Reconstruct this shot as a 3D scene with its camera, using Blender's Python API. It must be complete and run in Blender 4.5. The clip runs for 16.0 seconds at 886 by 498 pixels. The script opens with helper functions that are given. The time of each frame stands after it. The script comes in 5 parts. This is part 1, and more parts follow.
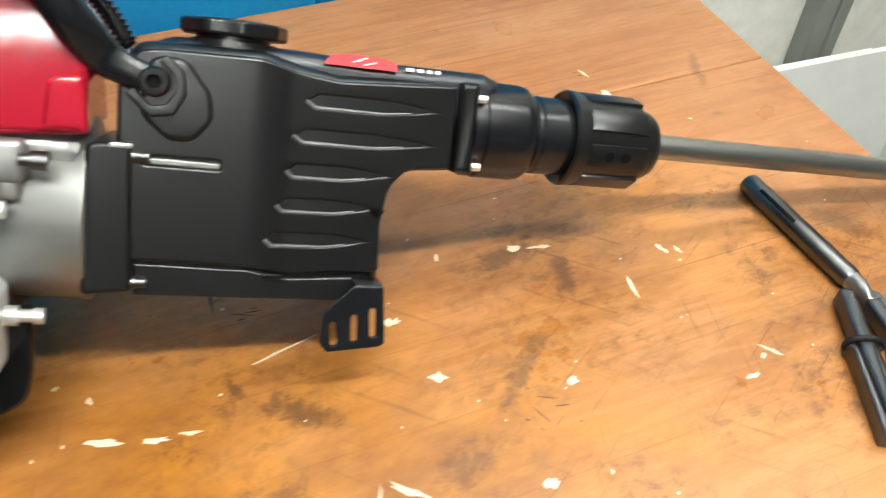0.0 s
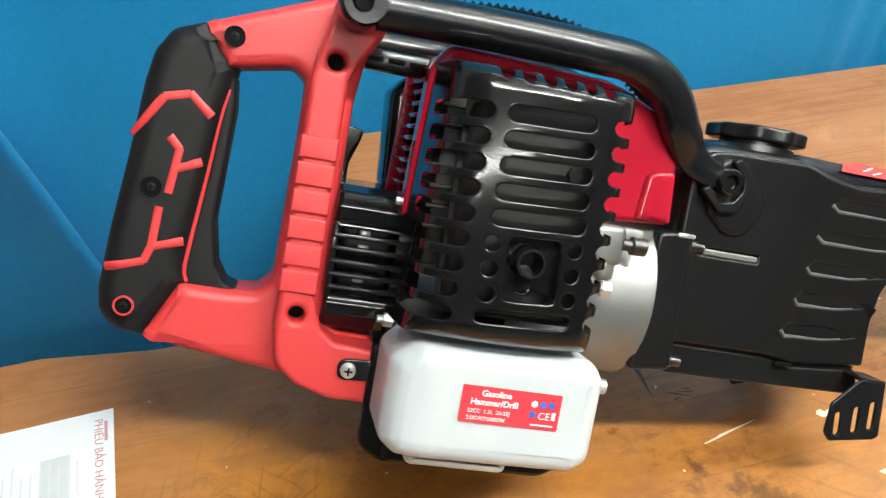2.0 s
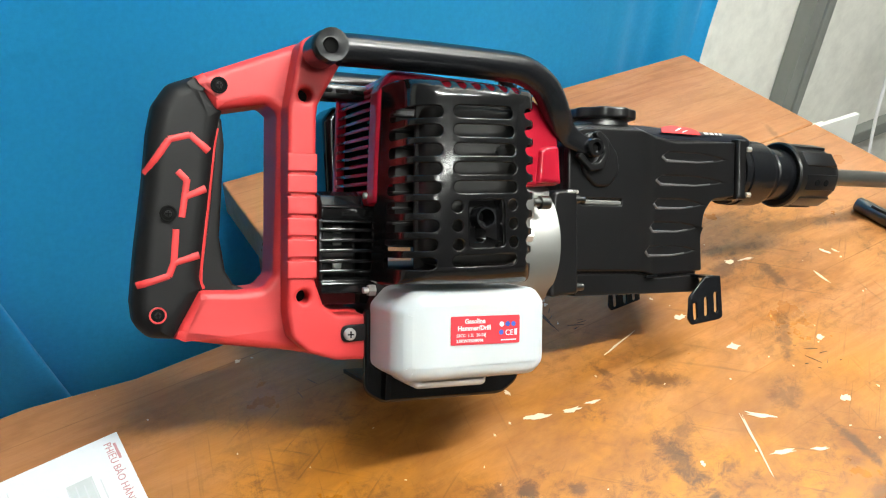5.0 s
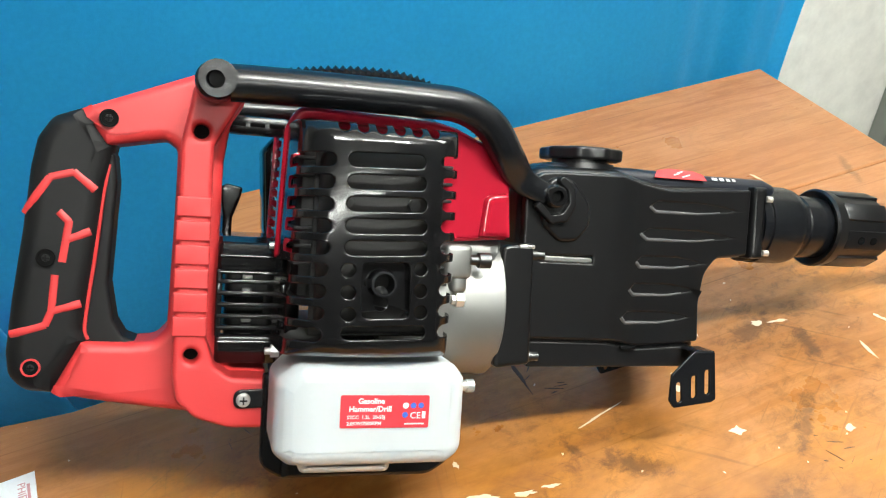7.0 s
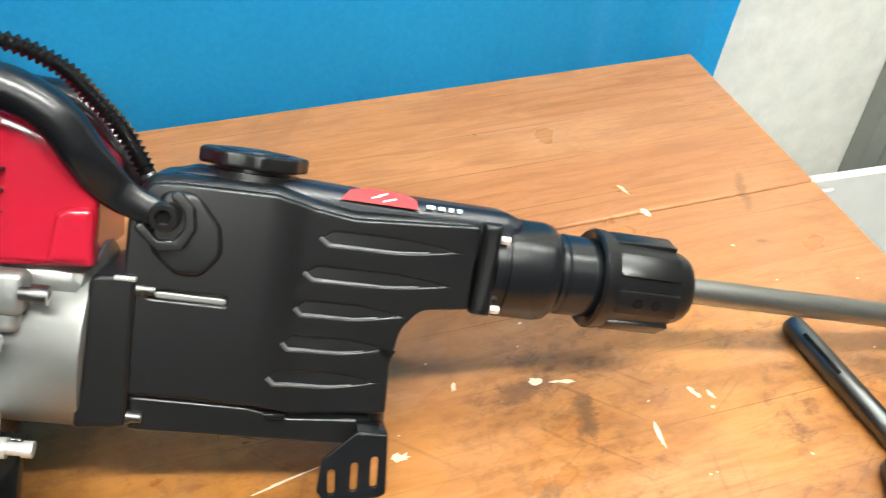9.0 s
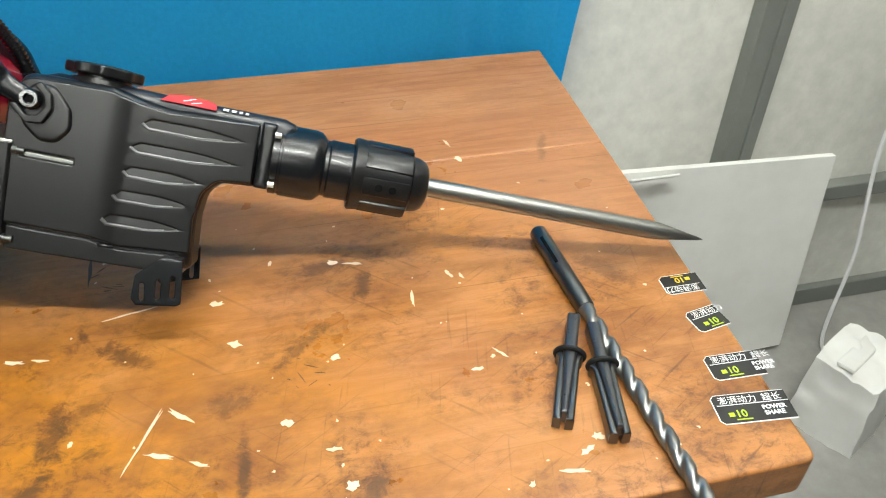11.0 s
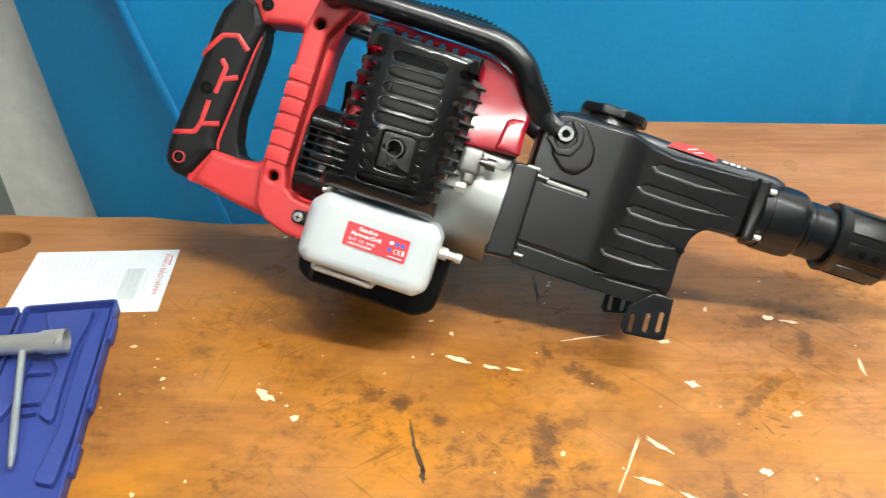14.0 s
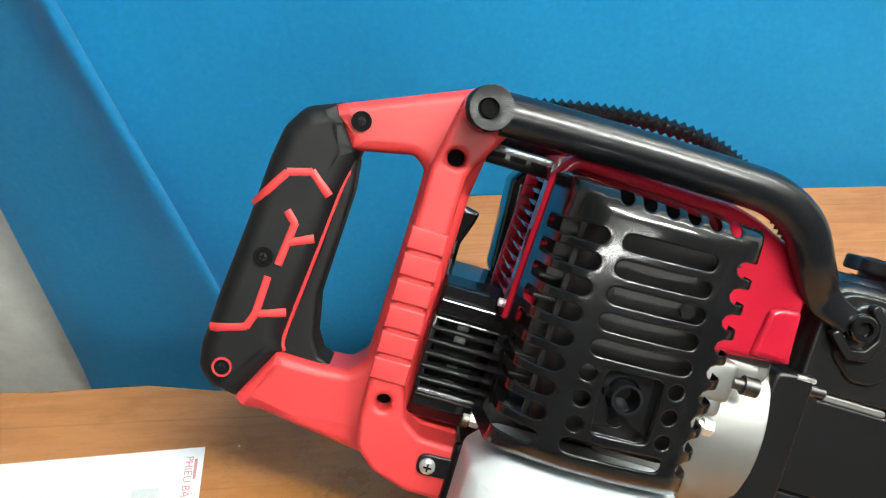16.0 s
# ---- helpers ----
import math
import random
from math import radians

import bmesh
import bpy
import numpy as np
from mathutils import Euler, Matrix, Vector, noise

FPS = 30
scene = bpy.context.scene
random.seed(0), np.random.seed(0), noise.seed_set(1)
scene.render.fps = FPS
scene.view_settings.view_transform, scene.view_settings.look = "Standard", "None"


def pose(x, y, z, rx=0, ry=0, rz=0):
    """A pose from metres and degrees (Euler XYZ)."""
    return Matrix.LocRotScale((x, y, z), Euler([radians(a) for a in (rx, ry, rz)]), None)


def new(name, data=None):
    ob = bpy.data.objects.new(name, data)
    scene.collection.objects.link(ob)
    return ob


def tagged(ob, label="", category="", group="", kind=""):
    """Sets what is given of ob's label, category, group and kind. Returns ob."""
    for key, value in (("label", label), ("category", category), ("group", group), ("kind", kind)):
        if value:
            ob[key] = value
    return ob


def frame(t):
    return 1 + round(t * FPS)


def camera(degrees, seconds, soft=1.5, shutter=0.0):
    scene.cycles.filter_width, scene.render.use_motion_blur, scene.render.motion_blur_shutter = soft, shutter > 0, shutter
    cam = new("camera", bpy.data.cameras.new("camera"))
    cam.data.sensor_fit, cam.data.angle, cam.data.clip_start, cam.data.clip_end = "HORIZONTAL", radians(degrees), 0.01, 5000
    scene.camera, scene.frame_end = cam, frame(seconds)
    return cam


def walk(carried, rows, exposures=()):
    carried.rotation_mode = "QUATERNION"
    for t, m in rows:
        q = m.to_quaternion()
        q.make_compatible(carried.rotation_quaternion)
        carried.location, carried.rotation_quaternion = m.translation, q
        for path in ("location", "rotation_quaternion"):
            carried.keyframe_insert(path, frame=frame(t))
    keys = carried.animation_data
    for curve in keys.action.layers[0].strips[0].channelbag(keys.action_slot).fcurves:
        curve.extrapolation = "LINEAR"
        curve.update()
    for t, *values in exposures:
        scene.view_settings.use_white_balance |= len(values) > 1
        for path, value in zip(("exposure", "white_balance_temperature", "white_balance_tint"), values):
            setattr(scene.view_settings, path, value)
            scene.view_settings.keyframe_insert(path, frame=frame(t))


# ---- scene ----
cam = camera(58.6, 16.0, soft=1.1, shutter=0.3)
# seconds, x, y, z, and the turn about x, y, z in degrees
ROWS = [
    (0, 0.0000, 0.0000, 0.4690, 43.16, -0.67, 0.00),
    (0.5, -0.1089, -0.0683, 0.4872, 45.00, -0.50, -0.09),
    (1, -0.1941, -0.1056, 0.5070, 46.40, -0.32, 1.23),
    (1.5, -0.2528, -0.0951, 0.5105, 47.76, -0.59, 3.64),
    (2, -0.3014, -0.0368, 0.5009, 48.07, -1.12, 5.68),
    (2.5, -0.3337, -0.0494, 0.5011, 49.05, -1.73, 2.69),
    (3, -0.3895, -0.1327, 0.5333, 50.35, -1.23, -2.25),
    (3.5, -0.4024, -0.1533, 0.5474, 51.08, -1.29, -5.70),
    (4, -0.4035, -0.1569, 0.5457, 51.27, -1.73, -8.33),
    (4.5, -0.4117, -0.1660, 0.5480, 51.54, -2.02, -10.22),
    (5, -0.4106, -0.1719, 0.5500, 51.94, -2.05, -11.34),
    (5.2, -0.3978, -0.1727, 0.5534, 52.27, -1.83, -11.27),
    (7.5, -0.2227, -0.0585, 0.5291, 50.16, 0.95, -0.88),
    (8, -0.1752, -0.0063, 0.5096, 48.11, 0.24, 0.42),
    (8.5, -0.0679, 0.0625, 0.4846, 46.34, -0.35, 4.76),
    (9, 0.0178, 0.0567, 0.4914, 47.12, -0.70, 4.88),
    (9.5, 0.0931, -0.0142, 0.5216, 48.92, -0.60, 2.54),
    (10, 0.1465, -0.1141, 0.5287, 50.06, -0.61, 2.29),
    (10.2, 0.1709, -0.1326, 0.5356, 50.16, -0.69, 2.76),
    (12.3, 0.2914, -0.1786, 0.5342, 50.71, -0.99, 15.65),
    (12.5, 0.2655, -0.1880, 0.5343, 51.16, -0.94, 16.18),
    (13, 0.1551, -0.2070, 0.5491, 52.12, -1.15, 16.91),
    (13.5, 0.0435, -0.2470, 0.5679, 52.80, -0.79, 18.71),
    (14, -0.0325, -0.2585, 0.5613, 52.49, -0.41, 21.56),
    (14.5, -0.0942, -0.2146, 0.5450, 52.06, 0.05, 23.92),
    (15, -0.1865, -0.0767, 0.5342, 51.81, 0.55, 25.39),
    (15.5, -0.2341, -0.0145, 0.5248, 50.91, -0.17, 23.89),
    (16, -0.2988, 0.0008, 0.5281, 49.67, -1.10, 17.22),

]
EXPOSURES = [(0.0, 0.1), (0.5, 0.15), (1.5, 0.05), (2.5, 0.25), (4.5, 0.2), (7.5, 0.2), (8.5, 0.25), (9.0, 0.4), (9.5, 0.05), (10.0, -0.08), (12.5, -0.15), (13.5, 0.07), (14.5, 0.1), (16.0, 0.35)]
walk(cam, [(r[0], pose(*r[1:])) for r in ROWS], EXPOSURES)

# ---- frames of reference ----
ROOM = Matrix.Rotation(math.atan2(0.359, 0.9333), 4, "Z")     # x along the back wall, y towards it, table top at z = 0
TX = Vector((0.96, 0.16, -0.23)).normalized()
TZ = Vector((0.10, 0.58, 0.81))
TZ = (TZ - TX * TZ.dot(TX)).normalized()
TY = TZ.cross(TX)
TOOL = Matrix(((TX.x, TY.x, TZ.x, 0.160), (TX.y, TY.y, TZ.y, 0.451), (TX.z, TY.z, TZ.z, 0.099), (0, 0, 0, 1)))

# ---- light ----
world = bpy.data.worlds.new("room_air")
scene.world = world
world.use_nodes = True
world.node_tree.nodes["Background"].inputs[0].default_value = (0.85, 0.9, 1.0, 1)
world.node_tree.nodes["Background"].inputs[1].default_value = 0.02


TUBES = [((0.32, -0.10, 1.56), 240), ((0.75, 0.70, 1.56), 95), ((0.15, -1.36, 1.56), 68)]     # places and strengths of the three glowing ceiling tubes



# ---- materials ----
class Mat:
    """A node material, built step by step."""

    def __init__(self, name, color=(0.5, 0.5, 0.5), rough=0.5, metal=0.0, **more):
        self.m = bpy.data.materials.new(name)
        self.m.use_nodes = True
        self.t = self.m.node_tree
        self.b = self.t.nodes["Principled BSDF"]
        self.put("Base Color", (*color, 1))
        self.put("Roughness", rough)
        self.put("Metallic", metal)
        for k, v in more.items():
            self.put(k.replace("_", " "), v)

    def put(self, socket, v):
        if hasattr(v, "is_linked"):
            self.t.links.new(v, self.b.inputs[socket])
        else:
            self.b.inputs[socket].default_value = v

    def node(self, kind, links=()):
        n = self.t.nodes.new(kind)
        for key, v in dict(links).items():
            if hasattr(v, "is_linked"):
                self.t.links.new(v, n.inputs[key])
            else:
                n.inputs[key].default_value = v
        return n

    def coords(self, scale=(1, 1, 1), turn=0.0):
        c = self.node("ShaderNodeTexCoord").outputs["Object"]
        return self.node("ShaderNodeMapping", {"Vector": c, "Scale": scale, "Rotation": (0, 0, turn)}).outputs[0]

    def noise(self, scale, detail=4.0, vec=None, rough=0.55, distort=0.0):
        n = self.node("ShaderNodeTexNoise", {"Vector": vec or self.coords(), "Scale": scale, "Detail": detail, "Roughness": rough, "Distortion": distort})
        return n.outputs["Fac"]

    def ramp(self, fac, *stops):
        n = self.node("ShaderNodeValToRGB", {"Fac": fac})
        while len(n.color_ramp.elements) < len(stops):
            n.color_ramp.elements.new(0.5)
        for e, (p, c) in zip(n.color_ramp.elements, stops):
            e.position = p
            e.color = (*c, 1) if hasattr(c, "__len__") else (c, c, c, 1)
        return n.outputs["Color"]

    def mix(self, fac, a, b, how="MIX"):
        n = self.node("ShaderNodeMix")
        n.data_type, n.blend_type = "RGBA", how
        for i, v in ((0, fac), (6, a), (7, b)):
            if hasattr(v, "is_linked"):
                self.t.links.new(v, n.inputs[i])
            else:
                n.inputs[i].default_value = (*v, 1) if hasattr(v, "__len__") else v
        return n.outputs[2]

    def bump(self, height, strength=0.2, distance=0.001):
        self.put("Normal", self.node("ShaderNodeBump", {"Height": height, "Strength": strength, "Distance": distance}).outputs[0])
        return self


def plastic(name, color, rough, grain=900.0, strength=0.25, dust=0.12, **more):
    """Moulded plastic: fine grain, uneven gloss and a little dust."""
    m = Mat(name, color, rough, **more)
    soft = m.noise(28.0, 5.0)
    lift = tuple(min(1.0, c * 1.0 + 0.02) for c in color)
    m.put("Base Color", m.mix(m.ramp(soft, (0.45, 0.0), (0.75, dust)), color, tuple(0.8 * c + 0.03 for c in lift)))
    m.put("Roughness", m.ramp(m.noise(45.0, 6.0), (0.2, max(0.04, rough - 0.01)), (0.9, min(1.0, rough + 0.015))))
    return m.bump(m.noise(grain, 2.0), strength, 0.0002)


def metal(name, color, rough, stretch=(1, 1, 1), scale=300.0, part_metal=1.0):
    m = Mat(name, color, rough, part_metal)
    v = m.coords(stretch)
    m.put("Base Color", m.mix(m.ramp(m.noise(30.0, 5.0), (0.35, 0.0), (0.8, 0.3)), color, tuple(c * 0.75 for c in color)))
    m.put("Roughness", m.ramp(m.noise(scale, 3.0, v), (0.25, max(0.06, rough - 0.04)), (0.8, rough + 0.07)))
    return m.bump(m.noise(scale, 3.0, v), 0.03, 0.0001)


BLACK = plastic("black_textured_plastic", (0.0065, 0.0065, 0.007), 0.30, 900.0, 0.015, 0.01).m
RUBBER = plastic("black_rubber", (0.0065, 0.0065, 0.007), 0.55, 1400.0, 0.2, 0.03, Specular_IOR_Level=0.28).m
SATIN = plastic("black_satin_tube", (0.006, 0.0065, 0.008), 0.26, 1500.0, 0.08, 0.05).m
GLOSS = plastic("black_gloss_enamel", (0.006, 0.006, 0.0065), 0.12, 250.0, 0.05, 0.05).m
HOSE = plastic("black_gloss_hose", (0.006, 0.006, 0.007), 0.09, 600.0, 0.05, 0.04).m
RED = plastic("red_matte_plastic", (0.60, 0.040, 0.042), 0.45, 1100.0, 0.18, 0.1).m
SHROUD = plastic("crimson_gloss_plastic", (0.37, 0.010, 0.026), 0.08, 120.0, 0.05, 0.05).m
NAVY = plastic("dark_navy_sticker", (0.006, 0.008, 0.014), 0.35, 500.0, 0.05, 0.05).m
ALU = metal("cast_aluminium", (0.28, 0.28, 0.27), 0.42, (1, 1, 1), 700.0, 0.72).m
ZINC = metal("zinc_plated_steel", (0.66, 0.66, 0.63), 0.30, (1, 1, 1), 60.0, 0.65).m
STEEL = metal("ground_steel", (0.30, 0.30, 0.28), 0.32, (1, 1, 1), 500.0, 0.92).m
FLUTE = metal("grey_steel_flute", (0.24, 0.24, 0.235), 0.33, (1, 1, 1), 500.0, 0.85).m
PLUG = metal("grey_forged_steel", (0.10, 0.10, 0.105), 0.3, (1, 1, 1), 500.0, 0.8).m
DARKSTEEL = metal("blackened_steel", (0.13, 0.132, 0.13), 0.33, (1, 1, 1), 500.0).m
DARK = plastic("dark_engine_metal", (0.014, 0.014, 0.014), 0.5, 300.0, 0.2, 0.06).m
SHEET = metal("dull_silencer_sheet", (0.018, 0.0175, 0.017), 0.7, (1, 1, 1), 40.0, 0.35).m
# the black plastic made much lighter: paints the highlight on the groove lips
LIP = plastic("lip_highlight_plastic", (0.105, 0.105, 0.107), 0.30, 900.0, 0.02, 0.01).m
# near-black that paints the shade inside holes, slots and gaps
RECESS_SHADE = Mat("recess_shade_black", (0.004, 0.004, 0.004), 0.8, Specular_IOR_Level=0.1).m
WHITE = plastic("white_print", (0.8, 0.8, 0.8), 0.5, 600.0, 0.03, 0.0).m
BLUEPRINT = Mat("blue_print", (0.05, 0.12, 0.5), 0.4).m


def tank_material():
    m = Mat("translucent_white_plastic", (0.72, 0.76, 0.78), 0.3, Subsurface_Weight=0.6, Subsurface_Scale=0.012)
    m.put("Subsurface Radius", (0.8, 0.9, 1.0))
    m.put("Base Color", m.mix(m.ramp(m.noise(18.0, 4.0), (0.3, 0.0), (0.8, 1.0)), (0.62, 0.65, 0.67), (0.57, 0.61, 0.63)))
    return m.bump(m.noise(350.0, 3.0), 0.12, 0.0004).m


TANK = tank_material()


def label_material():
    m = Mat("red_label_film", (0.62, 0.04, 0.055), 0.35)
    m.put("Base Color", m.mix(m.noise(120.0, 4.0), (0.60, 0.035, 0.05), (0.68, 0.055, 0.07)))
    return m.m


LABEL = label_material()


STAINS = [  # place along and across the table, half length, half width, turn, depth of the rubbed-in dirt
    (-0.034, 0.221, 0.050, 0.020, 1.45, 0.85), (-0.043, 0.168, 0.030, 0.018, 1.20, 0.95), (-0.084, 0.155, 0.034, 0.020, 0.0, 0.6), (0.090, 0.110, 0.048, 0.020, 0.2, 0.8),
    (0.117, 0.155, 0.055, 0.009, 1.50, 0.9), (0.212, 0.112, 0.050, 0.018, 0.9, 0.8), (0.017, 0.301, 0.048, 0.016, -0.6, 0.8), (-0.013, 0.239, 0.045, 0.014, 0.5, 0.6),
    (0.174, 0.278, 0.065, 0.011, 0.75, 0.6), (0.108, 0.224, 0.034, 0.024, 0.3, 0.7), (-0.162, 0.265, 0.020, 0.014, 1.3, 1.0), (-0.127, 0.244, 0.014, 0.012, 0.0, 0.8),
    (-0.192, 0.273, 0.024, 0.013, 0.5, 0.7), (0.242, 0.350, 0.034, 0.014, 1.3, 0.8), (0.205, 0.385, 0.055, 0.018, 0.2, 0.7), (0.490, 0.320, 0.055, 0.024, -0.9, 0.6),
    (0.505, 0.560, 0.050, 0.010, 1.25, 0.5), (0.480, 0.485, 0.010, 0.006, 0.0, 0.7), (-0.020, 0.333, 0.022, 0.007, -1.0, 0.8)]


def wood_material():
    """Varnished, much used boards of glued strips: long grain, amber patches, dark scuffs, worn gloss. Grain runs along x."""
    m = Mat("varnished_wood", (0.4, 0.15, 0.04), 0.3)
    here = m.node("ShaderNodeTexCoord").outputs["Object"]
    axes = m.node("ShaderNodeSeparateXYZ", {"Vector": here})
    depth = axes.outputs["Y"]

    def calc(how, a, b=0.0):
        n = m.node("ShaderNodeMath", {0: a, 1: b})
        n.operation = how
        return n.outputs[0]

    def times(a, b):
        return m.mix(1.0, a, b, "MULTIPLY")

    grain = m.noise(9.0, 8.0, m.coords((1.0, 9.0, 9.0)), 0.62, 0.6)
    fine = m.noise(60.0, 6.0, m.coords((1.0, 14.0, 14.0)), 0.6)
    broad = m.noise(2.6, 3.0, m.coords((1.0, 2.4, 1.0)))
    base = m.ramp(grain, (0.28, (0.235, 0.078, 0.026)), (0.44, (0.335, 0.132, 0.048)), (0.58, (0.45, 0.205, 0.086)), (0.74, (0.26, 0.090, 0.032)))
    base = m.mix(m.ramp(broad, (0.38, 0.0), (0.66, 0.60)), base, (0.49, 0.250, 0.122))
    base = m.mix(m.ramp(fine, (0.3, 0.20), (0.55, 0.0)), base, (0.19, 0.062, 0.016))
    # glued strips, each of its own tone, with a fine dark joint
    strip = calc("DIVIDE", calc("ADD", depth, calc("MULTIPLY", m.noise(1.2, 2.0), 0.012)), 0.066)
    tone = m.node("ShaderNodeTexWhiteNoise", {"Vector": m.node("ShaderNodeCombineXYZ", {"X": calc("FLOOR", strip)}).outputs[0]})
    base = m.mix(m.ramp(tone.outputs["Value"], (0.0, 0.0), (1.0, 0.42)), base, (0.33, 0.115, 0.040))
    joint = calc("ABSOLUTE", calc("SUBTRACT", calc("FRACT", strip), 0.5))
    base = m.mix(times(m.ramp(joint, (0.488, 0.0), (0.497, 0.8)), m.ramp(m.noise(5.0, 3.0), (0.4, 0.1), (0.6, 1.0))), base, (0.09, 0.034, 0.012))
    # wear: most of it on the front half of the table, where the work is done
    worn = m.ramp(calc("ADD", depth, m.noise(3.5, 4.0)), (0.72, 1.0), (1.02, 0.16))
    amber = m.noise(4.2, 7.0, m.coords((1.0, 2.4, 1.0), 0.1), 0.62, 0.3)
    sunned = m.ramp(calc("ADD", axes.outputs["X"], m.noise(2.8, 3.0)), (0.50, 1.0), (0.88, 0.40))        # the varnish has yellowed more at one end
    base = m.mix(times(times(m.ramp(amber, (0.34, 0.55), (0.54, 0.95)), worn), sunned), base, (0.49, 0.186, 0.009))
    smear = m.noise(5.0, 9.0, m.coords((0.8, 1.6, 1.0), 0.25), 0.70, 0.15)
    base = m.mix(times(m.ramp(smear, (0.45, 0.0), (0.62, 0.75)), worn), base, (0.165, 0.055, 0.012))
    ragged = m.noise(55.0, 9.0, m.coords((1.0, 1.3, 1.0), 0.4), 0.78, 0.4)
    patch = m.ramp(m.noise(6.5, 5.0, m.coords((1.0, 1.2, 1.0), 0.9), 0.6), (0.44, 0.0), (0.56, 1.0))
    base = m.mix(times(times(m.ramp(ragged, (0.47, 0.0), (0.62, 0.72)), patch), worn), base, (0.075, 0.031, 0.013))
    # scratches in three directions, strongest where the surface is dirty
    for turn, seed, deep in ((0.55, 3.0, 0.50), (-0.75, 7.0, 0.42), (1.35, 11.0, 0.36)):
        along = m.node("ShaderNodeMapping", {"Vector": here, "Location": (seed, seed, 0), "Rotation": (0, 0, turn), "Scale": (0.09, 0.0042, 1.0)})
        along.vector_type = "TEXTURE"
        line = m.noise(1.0, 3.0, along.outputs[0], 0.55, 0.4)
        where = m.ramp(m.noise(7.0, 4.0, m.node("ShaderNodeMapping", {"Vector": here, "Location": (seed, 0, 0)}).outputs[0]), (0.46, 0.0), (0.56, 1.0))
        base = m.mix(times(times(m.ramp(line, (0.61, 0.0), (0.70, deep)), where), worn), base, (0.060, 0.028, 0.014))
    # dirt rubbed in where tools have stood
    for x, y, long, wide, turn, deep in STAINS:
        spot = m.node("ShaderNodeMapping", {"Vector": here, "Location": (x, y, 0), "Rotation": (0, 0, turn), "Scale": (long, wide, 1.0)})
        spot.vector_type = "TEXTURE"
        flat = m.node("ShaderNodeVectorMath", {0: spot.outputs[0], 1: (1.0, 1.0, 0.0)})
        flat.operation = "MULTIPLY"
        size = m.node("ShaderNodeVectorMath", {0: flat.outputs[0]})
        size.operation = "LENGTH"
        near = m.ramp(size.outputs["Value"], (0.15, 1.0), (1.0, 0.0))
        soft = m.ramp(calc("ADD", near, calc("MULTIPLY", calc("SUBTRACT", ragged, 0.5), 2.6)), (0.25, 0.0), (0.85, 0.85 * deep))
        base = m.mix(times(soft, m.ramp(near, (0.0, 0.0), (0.45, 1.0))), base, (0.072, 0.032, 0.014))
    stain = m.noise(3.4, 6.0, m.coords((1.0, 1.8, 1.0), 1.1), 0.6, 0.5)
    base = m.mix(m.ramp(stain, (0.56, 0.0), (0.60, 0.30), (0.64, 0.10), (0.72, 0.28)), base, (0.19, 0.066, 0.018))
    chips = m.noise(70.0, 3.0, m.coords(), 0.5)
    base = m.mix(m.ramp(chips, (0.765, 0.0), (0.78, 0.75)), base, (0.75, 0.62, 0.46))
    m.put("Base Color", base)
    m.put("Roughness", m.ramp(m.noise(12.0, 8.0), (0.3, 0.24), (0.7, 0.5)))
    return m.bump(m.mix(0.4, fine, ragged), 0.25, 0.0008).m


WOOD = wood_material()


def end_wood():
    m = Mat("raw_wood_edge", (0.2, 0.1, 0.05), 0.7)
    m.put("Base Color", m.ramp(m.noise(18.0, 8.0, m.coords((1, 1, 8))), (0.3, (0.07, 0.035, 0.018)), (0.7, (0.26, 0.13, 0.06))))
    return m.bump(m.noise(40.0, 8.0), 0.5, 0.003).m


EDGE = end_wood()


def cloth_material():
    m = Mat("blue_felt_cloth", (0.0, 0.15, 0.42), 0.9, Sheen_Weight=0.25, Sheen_Roughness=0.5)
    blot = m.noise(160.0, 5.0, None, 0.6)
    base = m.mix(m.ramp(blot, (0.3, 0.0), (0.75, 1.0)), (0.005, 0.385, 0.76), (0.012, 0.46, 0.85))
    m.put("Base Color", m.mix(m.ramp(m.noise(3.0, 4.0), (0.4, 0.0), (0.8, 0.3)), base, (0.003, 0.31, 0.66)))
    return m.bump(m.noise(900.0, 3.0), 0.35, 0.0008).m


CLOTH = cloth_material()


def wall_material(name, a, b, scale, rough=0.8):
    m = Mat(name, a, rough)
    spots = m.noise(scale, 7.0, None, 0.65)
    base = m.mix(m.ramp(spots, (0.35, 0.0), (0.72, 1.0)), a, b)
    m.put("Base Color", m.mix(m.ramp(m.noise(2.5, 5.0), (0.45, 0.0), (0.75, 0.35)), base, tuple(c * 0.6 for c in b)))
    return m.bump(m.noise(scale * 2, 6.0), 0.3, 0.002).m


WALL = wall_material("speckled_grey_board", (0.80, 0.79, 0.73), (0.66, 0.65, 0.60), 28.0)
# ceiling and unseen walls darkened so that little light bounces into the shadows
CEIL = wall_material("greyed_ceiling_paint", (0.34, 0.335, 0.325), (0.30, 0.295, 0.285), 15.0)
DULL = wall_material("low_bounce_grey", (0.20, 0.20, 0.195), (0.16, 0.16, 0.155), 9.0)
FLOOR = wall_material("grey_concrete", (0.34, 0.33, 0.31), (0.22, 0.21, 0.2), 9.0, 0.65)
POST = metal("galvanised_post", (0.26, 0.27, 0.25), 0.5, (1, 1, 0.2), 40.0, 0.35).m
FOAM = wall_material("white_foam_board", (0.84, 0.84, 0.81), (0.78, 0.77, 0.73), 12.0, 0.6)
PAPER = wall_material("white_paper", (0.86, 0.86, 0.86), (0.82, 0.82, 0.82), 60.0, 0.6)
CASEBLUE = plastic("blue_case_plastic", (0.034, 0.056, 0.25), 0.42, 700.0, 0.2).m
STICKER = Mat("black_sticker_film", (0.012, 0.012, 0.012), 0.35).m
